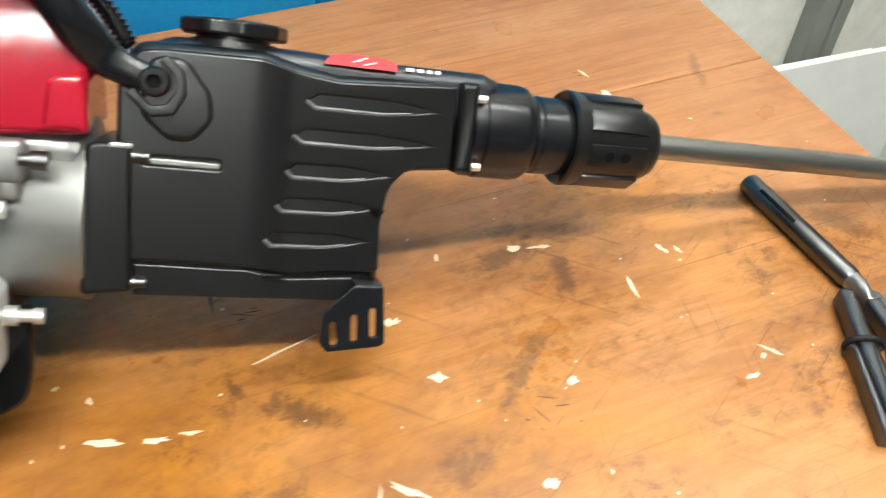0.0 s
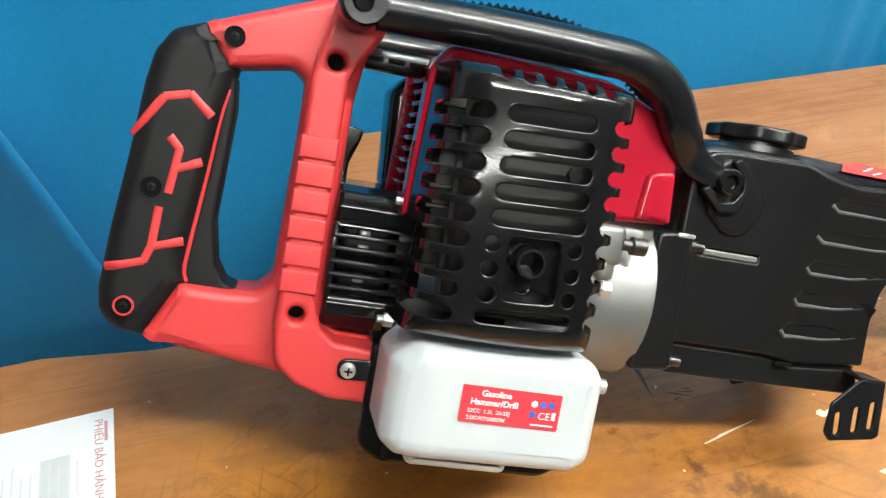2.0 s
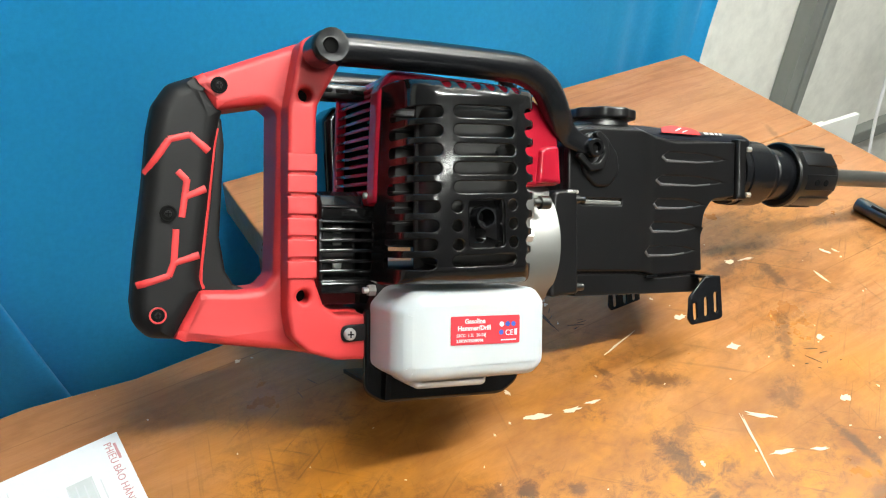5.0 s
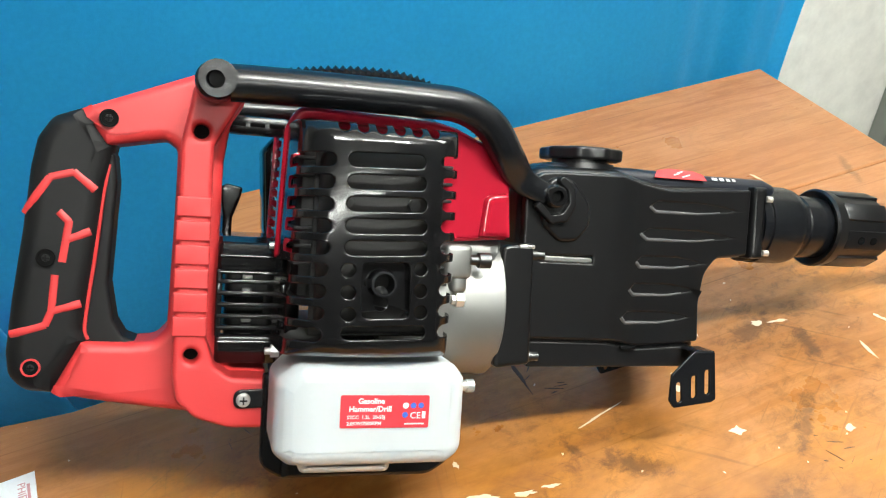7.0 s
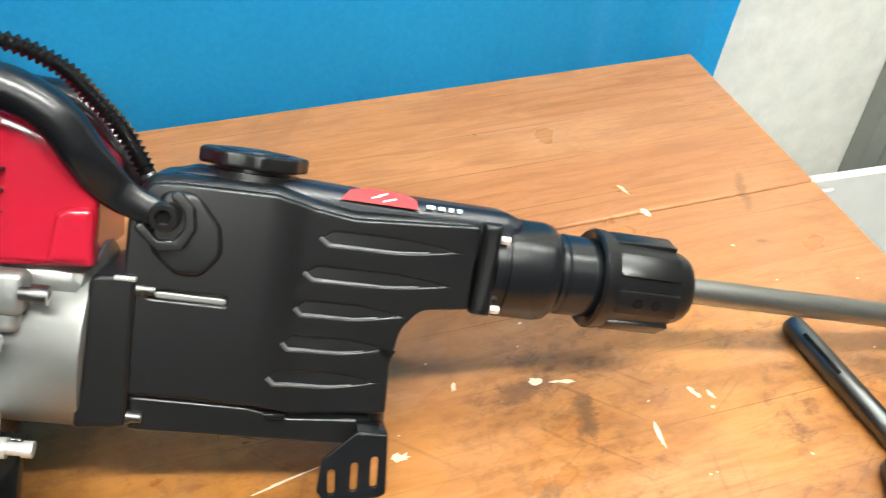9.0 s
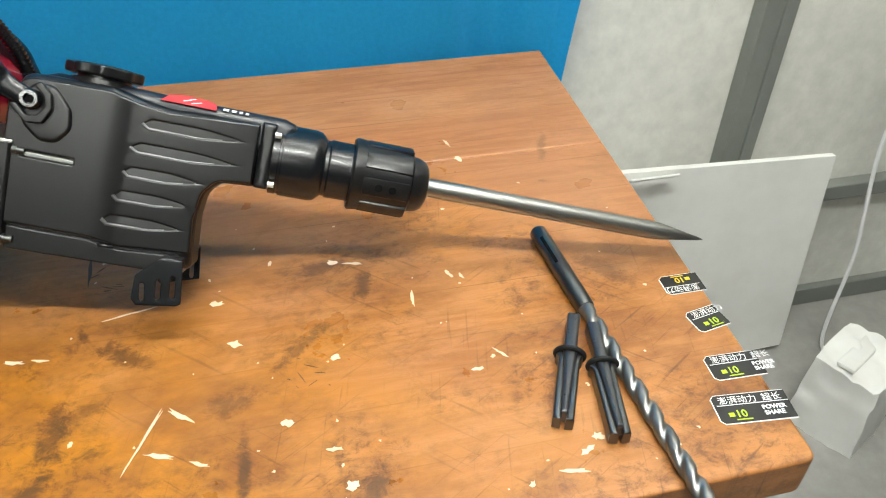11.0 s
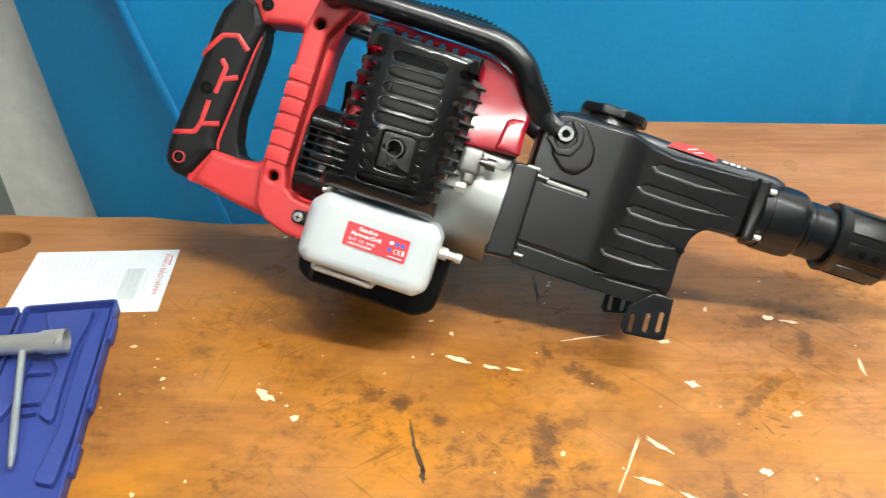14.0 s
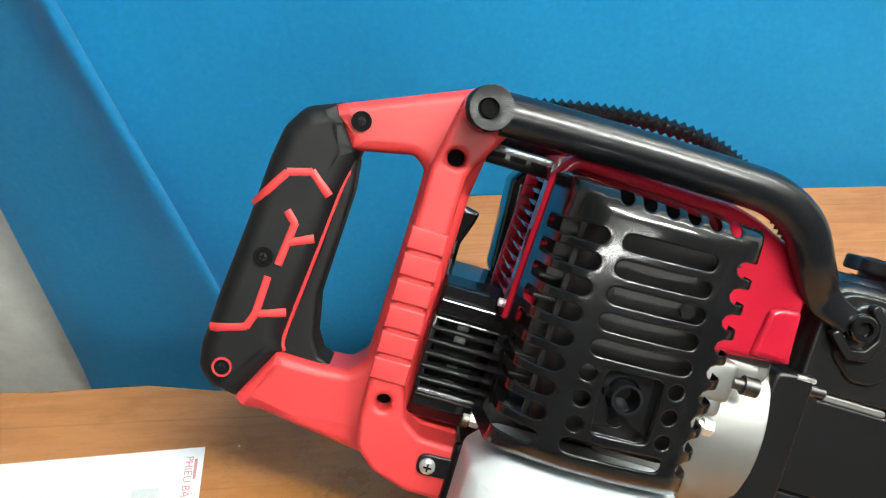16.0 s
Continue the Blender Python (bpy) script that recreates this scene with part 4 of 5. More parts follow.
def fuel_tank():
    line = fillet([(-0.541, -0.115), (-0.528, -0.1015), (-0.427, -0.1015), (-0.4195, -0.112), (-0.4195, -0.160), (-0.430, -0.1680), (-0.5315, -0.1675), (-0.541, -0.161)],
                  [0.01, 0.012, 0.012, 0.008, 0.012, 0.008, 0.008, 0.008], 5)
    cuts = [-0.535, -0.53, -0.525, -0.52, -0.515, -0.51, -0.5, -0.48, -0.46, -0.44, -0.43]

    def belly(co):
        side = max(0.0, (-0.512 - co.x) / 0.03)
        y = co.y + (0.010 * side * side if co.y < -0.04 else 0.0)
        return Vector((co.x, y, co.z))

    tank = plate("fuel_tank", line, -0.0885, -0.020, TANK, H, 0.011, label="translucent white plastic fuel tank", bend=(cuts, [], belly), res=5)
    plate("tank_foot", fillet([(-0.526, -0.155), (-0.4635, -0.155), (-0.4655, -0.1748), (-0.524, -0.1738)], 0.005), -0.0795, -0.026, TANK, tank, 0.007, res=4)
    flat = Matrix.Translation((-0.5018, -0.0888, -0.1415)) @ Matrix.Rotation(radians(90), 4, "X") @ Matrix.Rotation(radians(-0.6), 4, "Z")
    lab = plate("label", fillet([(-0.5018, -0.1412), (-0.4447, -0.1420), (-0.4447, -0.1212), (-0.5018, -0.1204)], 0.0012), -0.0891, -0.0884, LABEL, tank, 0.0002, label="red printed label with white words")
    rows = [("Gasoline", 0.0048, 0.0108, 0.0158, 0.03), ("Hammer/Drill", 0.0048, 0.0052, 0.0108, 0.03), ("52CC  1.3L  20-55J", 0.0031, 0.0042, 0.0062, 0.012), ("2.0KW/7500RPM", 0.0031, 0.0042, 0.0022, 0.02)]
    for text, size, x, y, bold in rows:
        writing(text, size, WHITE, lab, flat @ Matrix.Translation((x, y, 0.0004)), bold=bold)
    writing("CE", 0.0058, WHITE, lab, flat @ Matrix.Translation((0.0445, 0.0062, 0.0004)))
    for dx, dy, mat in ((0.0415, 0.0145, WHITE), (0.0465, 0.0145, BLUEPRINT), (0.0515, 0.0145, BLUEPRINT), (0.0412, 0.0085, BLUEPRINT)):
        part("symbol", lathe([(0, 0), (0, 0.0019), (0.0003, 0.0019), (0.0003, 0)], 16, flat @ Matrix.Translation((dx, dy, 0.0002)) @ Matrix.Rotation(-math.pi / 2, 4, "Y")), mat, lab)
    part("symbol", box((0.0022, 0.0045, 0.0003), (0, 0, 0), 0, turn=None), WHITE, lab, m=flat @ Matrix.Translation((0.0535, 0.0085, 0.0004)))
    part("symbol", box((0.013, 0.0009, 0.0003), (0, 0, 0), 0), WHITE, lab, m=flat @ Matrix.Translation((0.0475, 0.0028, 0.0004)))
    # tray round the tank
    tray_line = fillet([(-0.545, -0.120), (-0.545, -0.184), (-0.530, -0.193), (-0.425, -0.1945), (-0.409, -0.184), (-0.4065, -0.165), (-0.4065, -0.125)], [0.003, 0.014, 0.014, 0.022, 0.016, 0.01, 0.003], 5)
    tray = plate("tank_tray", tray_line, -0.030, -0.022, GLOSS, H, 0.003, label="black sheet metal tray under the tank")
    bottom = fillet([(-0.520, -0.1890), (-0.434, -0.1905), (-0.434, -0.1940), (-0.520, -0.1930)], 0.001)
    plate("floor_sheet", bottom, -0.026, 0.097, GLOSS, tray, 0.0015)


fuel_tank()


def starter():
    """The recoil starter: a boxy black cowl with rounded shoulders, open slats in its face and the fan behind them."""
    drum = part("starter", box((0.034, 0.050, 0.070), (-0.553, 0.040, -0.074), 0.006, 3), DARK, H, "glossy black slatted starter cowl")
    upper = [(-0.0150, -0.0535), (-0.0150, -0.0420), (-0.0080, -0.0335), (0.0060, -0.0300), (0.0800, -0.0300), (0.0800, -0.0535)]
    lower = [(-0.0150, -0.0960), (0.0800, -0.0960), (0.0800, -0.1180), (-0.0060, -0.1180), (-0.0150, -0.1080)]
    for name, shape in (("top_panel", upper), ("bottom_panel", lower)):
        mesh = plate_mesh(fillet(shape, 0.005, 4), -0.5770, -0.5310, 0.0035, (), 4)
        mesh.transform(Matrix(((0, 1, 0, 0), (1, 0, 0, 0), (0, 0, 1, 0), (0, 0, 0, 1))))
        bm = bmesh.new()
        bm.from_mesh(mesh)
        bpy.data.meshes.remove(mesh)
        even(part(name, bm, GLOSS, drum, angle=60))
    for z in (-0.0425, -0.0535, -0.1010):
        part("ridge", sweep([Vector((-0.575 + 0.0055 * k, -0.0148, z)) for k in range(9)], 0.0018, 10, 0.0014, (0, 0, 1)), GLOSS, drum)
    for k in range(5):
        part("slat", box((0.046, 0.007, 0.0031), (-0.554, -0.0120, -0.0600 - 0.0079 * k), 0.0012), GLOSS, drum)
    for x in (-0.5755, -0.5325):
        part("side_cheek", box((0.004, 0.060, 0.046), (x, 0.0150, -0.0748), 0.0012), GLOSS, drum)
    for k in range(4):
        part("fan_blade", box((0.007, 0.004, 0.0062), (-0.5560, 0.0060, -0.0600 - 0.0092 * k), 0.0012), ZINC, drum)
    part("fan_hub", lathe([(-0.570, 0), (-0.570, 0.006), (-0.545, 0.006), (-0.545, 0)], 14, Matrix.Translation((0, 0.004, -0.078))), DARKSTEEL, drum)
    plate("joint_plate", fillet([(-0.5315, -0.122), (-0.5315, -0.034), (-0.5215, -0.034), (-0.5215, -0.122)], 0.003), -0.018, 0.07, GLOSS, H, 0.002)
    for z in (-0.0335, -0.106):
        part("bolt", merge(lathe([(-0.536, 0), (-0.536, 0.0046), (-0.5305, 0.0046), (-0.5305, 0)], 6, Matrix.Translation((-0.004, -0.0215, z))),
                           lathe([(-0.54, 0), (-0.54, 0.0025), (-0.536, 0.0025), (-0.536, 0)], 10, Matrix.Translation((-0.004, -0.0215, z)))), ZINC, H, "zinc-plated hexagon bolt")
    # tank strap and its screw on the grip
    strap = plate("strap", fillet([(-0.5635, -0.1445), (-0.5635, -0.1315), (-0.5235, -0.1300), (-0.5235, -0.1425)], [0.006, 0.006, 0.002, 0.002], 5), -0.0285, -0.0255, SATIN, H, 0.0008, label="black steel strap")
    part("screw_head", lathe([(0, 0), (0, 0.0048), (0.002, 0.0046), (0.0032, 0.003), (0.0032, 0.0)], 18, Matrix.Translation((-0.557, -0.0285, -0.138)) @ Matrix.Rotation(-math.pi / 2, 4, "Z")), ZINC, strap)
    # black bars on the head: the shade of a cross recess, in colour
    for t in (0, math.pi / 2):
        part("screw_slot", box((0.0050, 0.0008, 0.0011), (-0.557, -0.0317, -0.138), 0, turn=None) if t == 0 else box((0.0011, 0.0008, 0.0050), (-0.557, -0.0317, -0.138)), RECESS_SHADE, strap)
    plate("stay", fillet([(-0.5305, -0.190), (-0.5275, -0.108), (-0.5245, -0.108), (-0.5255, -0.190)], 0.0008), -0.035, -0.012, SATIN, strap, 0.0006)
    # choke lever
    plate("choke_lever", fillet([(-0.5765, 0.004), (-0.571, 0.0075), (-0.558, 0.005), (-0.5595, -0.003), (-0.5655, -0.020), (-0.5655, -0.040), (-0.573, -0.040), (-0.573, -0.018)], 0.002), 0.094, 0.106, GLOSS, H, 0.002)
    part("carburettor", box((0.05, 0.035, 0.06), (-0.540, 0.085, -0.065), 0.006), DARK, H)
    plate("air_filter", fillet([(-0.541, -0.035), (-0.545, 0.036), (-0.536, 0.048), (-0.490, 0.048), (-0.490, -0.035)], 0.008), 0.078, 0.125, GLOSS, H, 0.008, label="black air filter box")


starter()


def rear_handle():
    red = fillet([(-0.6668, 0.0495), (-0.5975, 0.0782), (-0.578, 0.0865), (-0.566, 0.0815), (-0.5615, 0.066), (-0.5725, 0.045), (-0.576, 0.02), (-0.577, -0.09), (-0.574, -0.113), (-0.565, -0.1215), (-0.541, -0.1225),
                  (-0.541, -0.160), (-0.565, -0.1595), (-0.5953, -0.1525), (-0.643, -0.1457), (-0.680, -0.1392), (-0.6625, -0.1045), (-0.635, -0.1050), (-0.617, -0.1035), (-0.6085, -0.094), (-0.606, 0.0), (-0.606, 0.027), (-0.614, 0.0335), (-0.6505, 0.0262)],
                 [0.001, 0.02, 0.012, 0.01, 0.012, 0.01, 0.01, 0.01, 0.008, 0.008, 0.003, 0.003, 0.02, 0.02, 0.02, 0.001, 0.001, 0.01, 0.01, 0.008, 0.01, 0.006, 0.006, 0.001], 4)
    handle = plate("rear_handle", red, -0.0045, 0.041, RED, H, 0.007, label="red plastic rear handle frame", res=4)
    spine = fillet([(-0.6035, 0.030), (-0.598, 0.060), (-0.5945, 0.078), (-0.580, 0.086), (-0.567, 0.080), (-0.5625, 0.066), (-0.574, 0.046), (-0.5825, 0.030), (-0.583, -0.098), (-0.5765, -0.116), (-0.566, -0.1235), (-0.5415, -0.1245),
                    (-0.5415, -0.1585), (-0.566, -0.158), (-0.588, -0.151), (-0.6005, -0.139), (-0.6035, -0.12)], [0.004, 0.01, 0.01, 0.012, 0.01, 0.01, 0.01, 0.006, 0.006, 0.006, 0.006, 0.003, 0.003, 0.02, 0.014, 0.012, 0.006], 4)
    plate("spine", spine, -0.0265, 0.056, RED, handle, 0.0035, [ring(-0.591, 0.039, 0.0050, 16), ring(-0.592, -0.109, 0.0048, 16)], res=3)
    for k in range(6):
        z = -0.0105 - 0.0157 * k
        plate("rib", fillet([(-0.6045, z - 0.0066), (-0.6045, z + 0.0066), (-0.5825, z + 0.0066), (-0.5825, z - 0.0066)], 0.001), -0.0285, -0.02, RED, handle, 0.0012)
    for x, z in ((-0.591, 0.039), (-0.592, -0.109)):
        # black disc painting the shade deep in the hole
        plate("hole_shade", ring(x, z, 0.0052, 16), -0.012, -0.010, RECESS_SHADE, handle, 0.0)
    grip_line = fillet([(-0.6615, 0.0525), (-0.684, 0.0435), (-0.693, 0.029), (-0.6965, 0.01), (-0.700, -0.03), (-0.7055, -0.0775), (-0.7083, -0.113), (-0.7065, -0.1285), (-0.6965, -0.1385), (-0.679, -0.1400), (-0.6575, -0.1040),
                        (-0.6605, -0.095), (-0.6535, -0.036), (-0.6495, 0.002), (-0.6450, 0.0275)], [0.001] + [0.014] * 8 + [0.001, 0.004, 0.006, 0.02, 0.02, 0.001], 5)
    grip = plate("grip", grip_line, -0.0036, 0.0402, RUBBER, handle, 0.0125, label="black rubber grip with red inlays", res=5)
    inlay = [((-0.6985, -0.021), (-0.683, 0.0035)), ((-0.6835, 0.0035), (-0.669, 0.0075)), ((-0.6695, 0.0080), (-0.656, -0.0035)),
             ((-0.6775, -0.0185), (-0.671, -0.0250)), ((-0.671, -0.0240), (-0.6745, -0.0515)), ((-0.6715, -0.0365), (-0.6580, -0.0305)),
             ((-0.6785, -0.0600), (-0.680, -0.0845)), ((-0.680, -0.0840), (-0.6835, -0.0935)), ((-0.683, -0.0930), (-0.7045, -0.1000)), ((-0.680, -0.0840), (-0.6625, -0.0785))]
    for a, b in inlay:
        pa, pb = Vector((a[0], 0, a[1])), Vector((b[0], 0, b[1]))
        path = [pa.lerp(pb, t / 5) for t in range(6)]
        for p in path:
            edge = max(0.0, 0.0085 - min(p.x - (-0.6965 + 0.105 * (p.z + 0.01)), (-0.651 + 0.075 * (p.z + 0.01)) - p.x)) / 0.0125
            p.y = -0.0032 + 0.0125 * (1 - math.sqrt(max(0.0, 1 - min(1.0, edge * 1.25) ** 2)))
        part("inlay", sweep(path, 0.0027, 10, 0.0011), RED, grip)
    part("seam", sweep(smooth_path([(-0.6485, 0.0045, 0.014), (-0.6515, 0.0035, -0.003), (-0.6555, 0.0035, -0.045), (-0.6605, 0.0035, -0.093), (-0.6585, 0.0035, -0.1035)], 5), 0.0013, 8), RED, grip)
    lever = fillet([(-0.6505, 0.022), (-0.6455, 0.022), (-0.6435, 0.002), (-0.6470, -0.066), (-0.6425, -0.0915), (-0.6365, -0.1015), (-0.6285, -0.1045), (-0.6290, -0.1085), (-0.6507, -0.1085), (-0.6605, -0.1055), (-0.6620, -0.0954), (-0.6548, -0.0365), (-0.6519, 0.0013)], 0.004, 3)
    plate("trigger", lever, 0.0035, 0.034, RUBBER, handle, 0.003, label="long black throttle trigger")
    away = Matrix.Rotation(-math.pi / 2, 4, "Z")
    for (x, z), y, rim in (((-0.649, 0.044), -0.0056, BLACK), ((-0.684, -0.049), -0.0046, BLACK), ((-0.691, -0.121), -0.0046, RED)):
        # not sunk in: well, recess and slots get their shade from black colour
        well = part("screw_well", lathe([(-0.008, 0.0), (-0.008, 0.0056), (0.0009, 0.0060), (0.0009, 0.0049), (0.0004, 0.0047), (0.0004, 0.0)], 20, Matrix.Translation((x, y, z)) @ away), rim if rim is RED else RECESS_SHADE, handle)
        if rim is RED:
            part("recess", lathe([(0, 0), (0, 0.0047), (0.0004, 0.0047), (0.0004, 0)], 20, Matrix.Translation((x, y - 0.0003, z)) @ away), RECESS_SHADE, well)
        part("screw_head", lathe([(0, 0), (0, 0.0026), (0.0006, 0.0024), (0.0009, 0.0014), (0.0009, 0)], 14, Matrix.Translation((x, y - 0.0001, z)) @ away), RUBBER, well)
        for w, h in ((0.0042, 0.0008), (0.0008, 0.0042)):
            part("screw_slot", box((w, 0.0006, h), (x, y - 0.0011, z)), RECESS_SHADE, well)
    # link between the frame and the engine cover
    rail = part("link_rail", box((0.042, 0.02, 0.0125), (-0.553, 0.012, 0.048), 0.003), SATIN, H)
    # black bars whose colour gives the shade of grooves
    for k in range(3):
        part("groove", box((0.010, 0.002, 0.003), (-0.567 + 0.013 * k, 0.0015, 0.048), 0.0006), RECESS_SHADE, rail)


rear_handle()


def carry_bar(y, near):
    path = [(-0.5745, y, 0.0684), (-0.55, y, 0.069), (-0.50, y, 0.0695), (-0.45, y, 0.0692), (-0.422, y + 0.001, 0.0675), (-0.400, y + 0.003, 0.0565), (-0.3845, y + 0.008, 0.037), (-0.3695, y + 0.014, 0.0215), (-0.3500, y + 0.016, 0.0125)]
    if not near:
        path = [(a, 2 * 0.012 - b, c - 0.004) for a, b, c in path]
    line = smooth_path(path, 7)
    n = len(line)
    bar = part("carry_bar", sweep(line, lambda f: 0.0118 if f < 0.8 else 0.0118 - 0.003 * min(1, (f - 0.8) / 0.15), 20, lambda f: 0.0118 if f < 0.72 else max(0.0042, 0.0118 - 0.05 * (f - 0.72))), SATIN, H, "black steel carrying bar")
    if near:
        plate("end_cap", ring(-0.584, 0.0682, 0.0122, 24), y - 0.0119, y + 0.022, SATIN, bar, 0.0066, [ring(-0.5825, 0.0690, 0.0050, 18)], res=5)
        # shallow black plug, coloured as the shade of a deep bore
        plate("bore", ring(-0.5825, 0.069, 0.0053, 16), y - 0.0096, y + 0.0005, RECESS_SHADE, bar, 0.0)
        plate("eye", fillet(ring(-0.344, 0.0115, 0.0088, 20), 0.0), -0.0405, -0.0335, SATIN, bar, 0.002)
        nut = part("bolt", lathe([(0, 0), (0, 0.0082), (0.0030, 0.0080), (0.0040, 0.0070), (0.0040, 0.0044), (0.0003, 0.0042), (0.0003, 0)], 24, Matrix.Translation((-0.344, -0.0405, 0.0115)) @ Matrix.Rotation(-math.pi / 2, 4, "Z")), GLOSS, bar)
        # socket drawn as a black disc, its shade put into the colour
        part("bolt_socket", lathe([(0, 0), (0, 0.0040), (0.0004, 0.0040), (0.0004, 0)], 6, Matrix.Translation((-0.344, -0.0408, 0.0115)) @ Matrix.Rotation(-math.pi / 2, 4, "Z")), RECESS_SHADE, bar)
    return bar


carry_bar(-0.052, True)
carry_bar(-0.052, False)


def wiring_hose():
    line = smooth_path([(-0.578, 0.012, 0.072), (-0.55, 0.016, 0.082), (-0.516, 0.02, 0.0895), (-0.481, 0.022, 0.0935), (-0.444, 0.022, 0.0925), (-0.416, 0.020, 0.083), (-0.396, 0.016, 0.068), (-0.376, 0.012, 0.050), (-0.362, 0.008, 0.030)], 26)
    k = len(line) - 1
    part("hose", sweep(line, lambda f: 0.0050 + 0.0013 * math.sin(f * k * math.pi / 2), 14), HOSE, H, "glossy corrugated black cable hose")


wiring_hose()

# ---- things on the table ----
def chisel():
    ob = empty("point_chisel", TOOL @ Matrix.Translation((0, YC - 0.002, 0)), "ground steel pointed chisel fitted in the chuck", "chisel")
    bm = bmesh.new()
    n = 24
    rings = []
    for x, ry, rz, sq in ((-0.03, 0.0092, 0.0092, 0), (0.238, 0.0092, 0.0092, 0), (0.243, 0.0092, 0.0091, 0.1), (0.262, 0.0088, 0.0068, 0.6), (0.285, 0.006, 0.0022, 0.9), (0.2925, 0.003, 0.0006, 0.9)):
        row = []
        for j in range(n):
            a = 2 * math.pi * j / n
            c, s = math.cos(a), math.sin(a)
            p = 1 / max(abs(c), abs(s)) * 0.82
            f = 1 + (p - 1) * sq
            row.append(bm.verts.new((x, ry * c * f, rz * s * f)))
        rings.append(row)
    for a, b in zip(rings, rings[1:]):
        for j in range(n):
            bm.faces.new((a[j], b[j], b[(j + 1) % n], a[(j + 1) % n]))
    bm.faces.new(rings[0])
    bm.faces.new(rings[-1])
    tip = bm.copy()
    for b, keep in ((bm, False), (tip, True)):
        bmesh.ops.bisect_plane(b, geom=[*b.verts, *b.edges, *b.faces], plane_co=(0.2405, 0, 0), plane_no=(1, 0, 0), clear_outer=not keep, clear_inner=keep)
    shaft = part("shaft", bm, STEEL, ob, "round steel shaft")
    part("point", tip, STEEL, ob, "forged flat-sided point")


chisel()


def drill_bit():
    a, b = Vector((0.272, 0.5125, 0.0095)), Vector((0.450, 0.122, 0.0078))
    d = (b - a)
    m = Matrix.Translation(a) @ d.to_track_quat("X", "Z").to_matrix().to_4x4()
    ob = empty("masonry_drill_bit", m, "long masonry drill bit with dark shank and bright spiral", "drill bit")
    L = d.length
    shank = lathe([(-0.002, 0), (-0.002, 0.0075), (0, 0.009), (0.010, 0.0093), (0.1185, 0.0093), (0.121, 0.0084), (0.121, 0)], 28)
    sh = part("shank", shank, DARKSTEEL, ob, "dark slotted shank")
    # slots laid on as black bars, shade by colour
    for k in range(3):
        part("slot", box((0.042, 0.0035, 0.0012), (0.038, 0, 0), 0.0005), RECESS_SHADE, sh, m=Matrix.Rotation(2 * math.pi * k / 3 + 0.5, 4, "X") @ Matrix.Translation((0, 0, 0.0091)))
    bm = bmesh.new()
    n, steps = 20, 150
    rings = []
    for i in range(steps + 1):
        x = 0.119 + (L - 0.119) * i / steps
        f = min(1.0, i / 10)
        tw = 2 * math.pi * (x - 0.13) / 0.052
        row = []
        for j in range(n):
            ang = 2 * math.pi * j / n
            r = 0.0078 * (1 - f * 0.42 * max(0.0, math.cos(2 * (ang - tw / 1.0) / 1.0)) ** 1.2) if True else 0
            row.append(bm.verts.new((x, r * math.cos(ang), r * math.sin(ang))))
        rings.append(row)
    for p, q in zip(rings, rings[1:]):
        for j in range(n):
            bm.faces.new((p[j], q[j], q[(j + 1) % n], p[(j + 1) % n]))
    bm.faces.new(rings[0])
    bm.faces.new(rings[-1])
    part("spiral", bm, FLUTE, ob, "bright steel spiral flute", angle=60)


drill_bit()


def rock_wedge(a, b, label):
    """A plug and feathers set: a wedge between two shims, held by a rubber ring."""
    a, b = Vector(a), Vector(b)
    d = b - a
    ob = empty("rock_splitting_wedge", Matrix.Translation((*a.xy, 0)) @ Matrix.Rotation(math.atan2(d.y, d.x), 4, "Z"), label, "wedge", "rock splitting wedges")
    L = d.xy.length
    k = L / 0.124
    plug = slab("plug", fillet([(0, -0.0052), (0.002, -0.0060), (0.05 * k, -0.0056), (L - 0.004, -0.003), (L - 0.004, 0.003), (0.05 * k, 0.0056), (0.002, 0.0060), (0, 0.0052)], 0.001), 0.003, 0.0190, PLUG, ob, 0.0030, (), "hexagonal grey steel plug")
    for s in (-1, 1):
        shim = slab("feather", [(0.046 * k, s * 0.0112), (0.052 * k, s * 0.0120), (0.056 * k, s * 0.0095), (L, s * 0.0088), (L + 0.001, s * 0.0018), (0.058 * k, s * 0.0038), (0.046 * k, s * 0.0062)], 0.0, 0.0155, DARKSTEEL, ob, 0.0022, (), "half-round dark steel shim")
    part("rubber_ring", sweep([Vector((0.049 * k, 0.0128 * math.cos(2 * math.pi * j / 32), 0.0118 + 0.0092 * math.sin(2 * math.pi * j / 32))) for j in range(33)], 0.0024, 10, None, (1, 0, 0)), RUBBER, ob)
    return ob


rock_wedge((0.310, 0.386, 0), (0.302, 0.262, 0), "dark steel wedge set with rubber ring lying by the drill bit")
rock_wedge((0.327, 0.377, 0), (0.3485, 0.254, 0), "dark steel wedge set with rubber ring touching the drill bit")


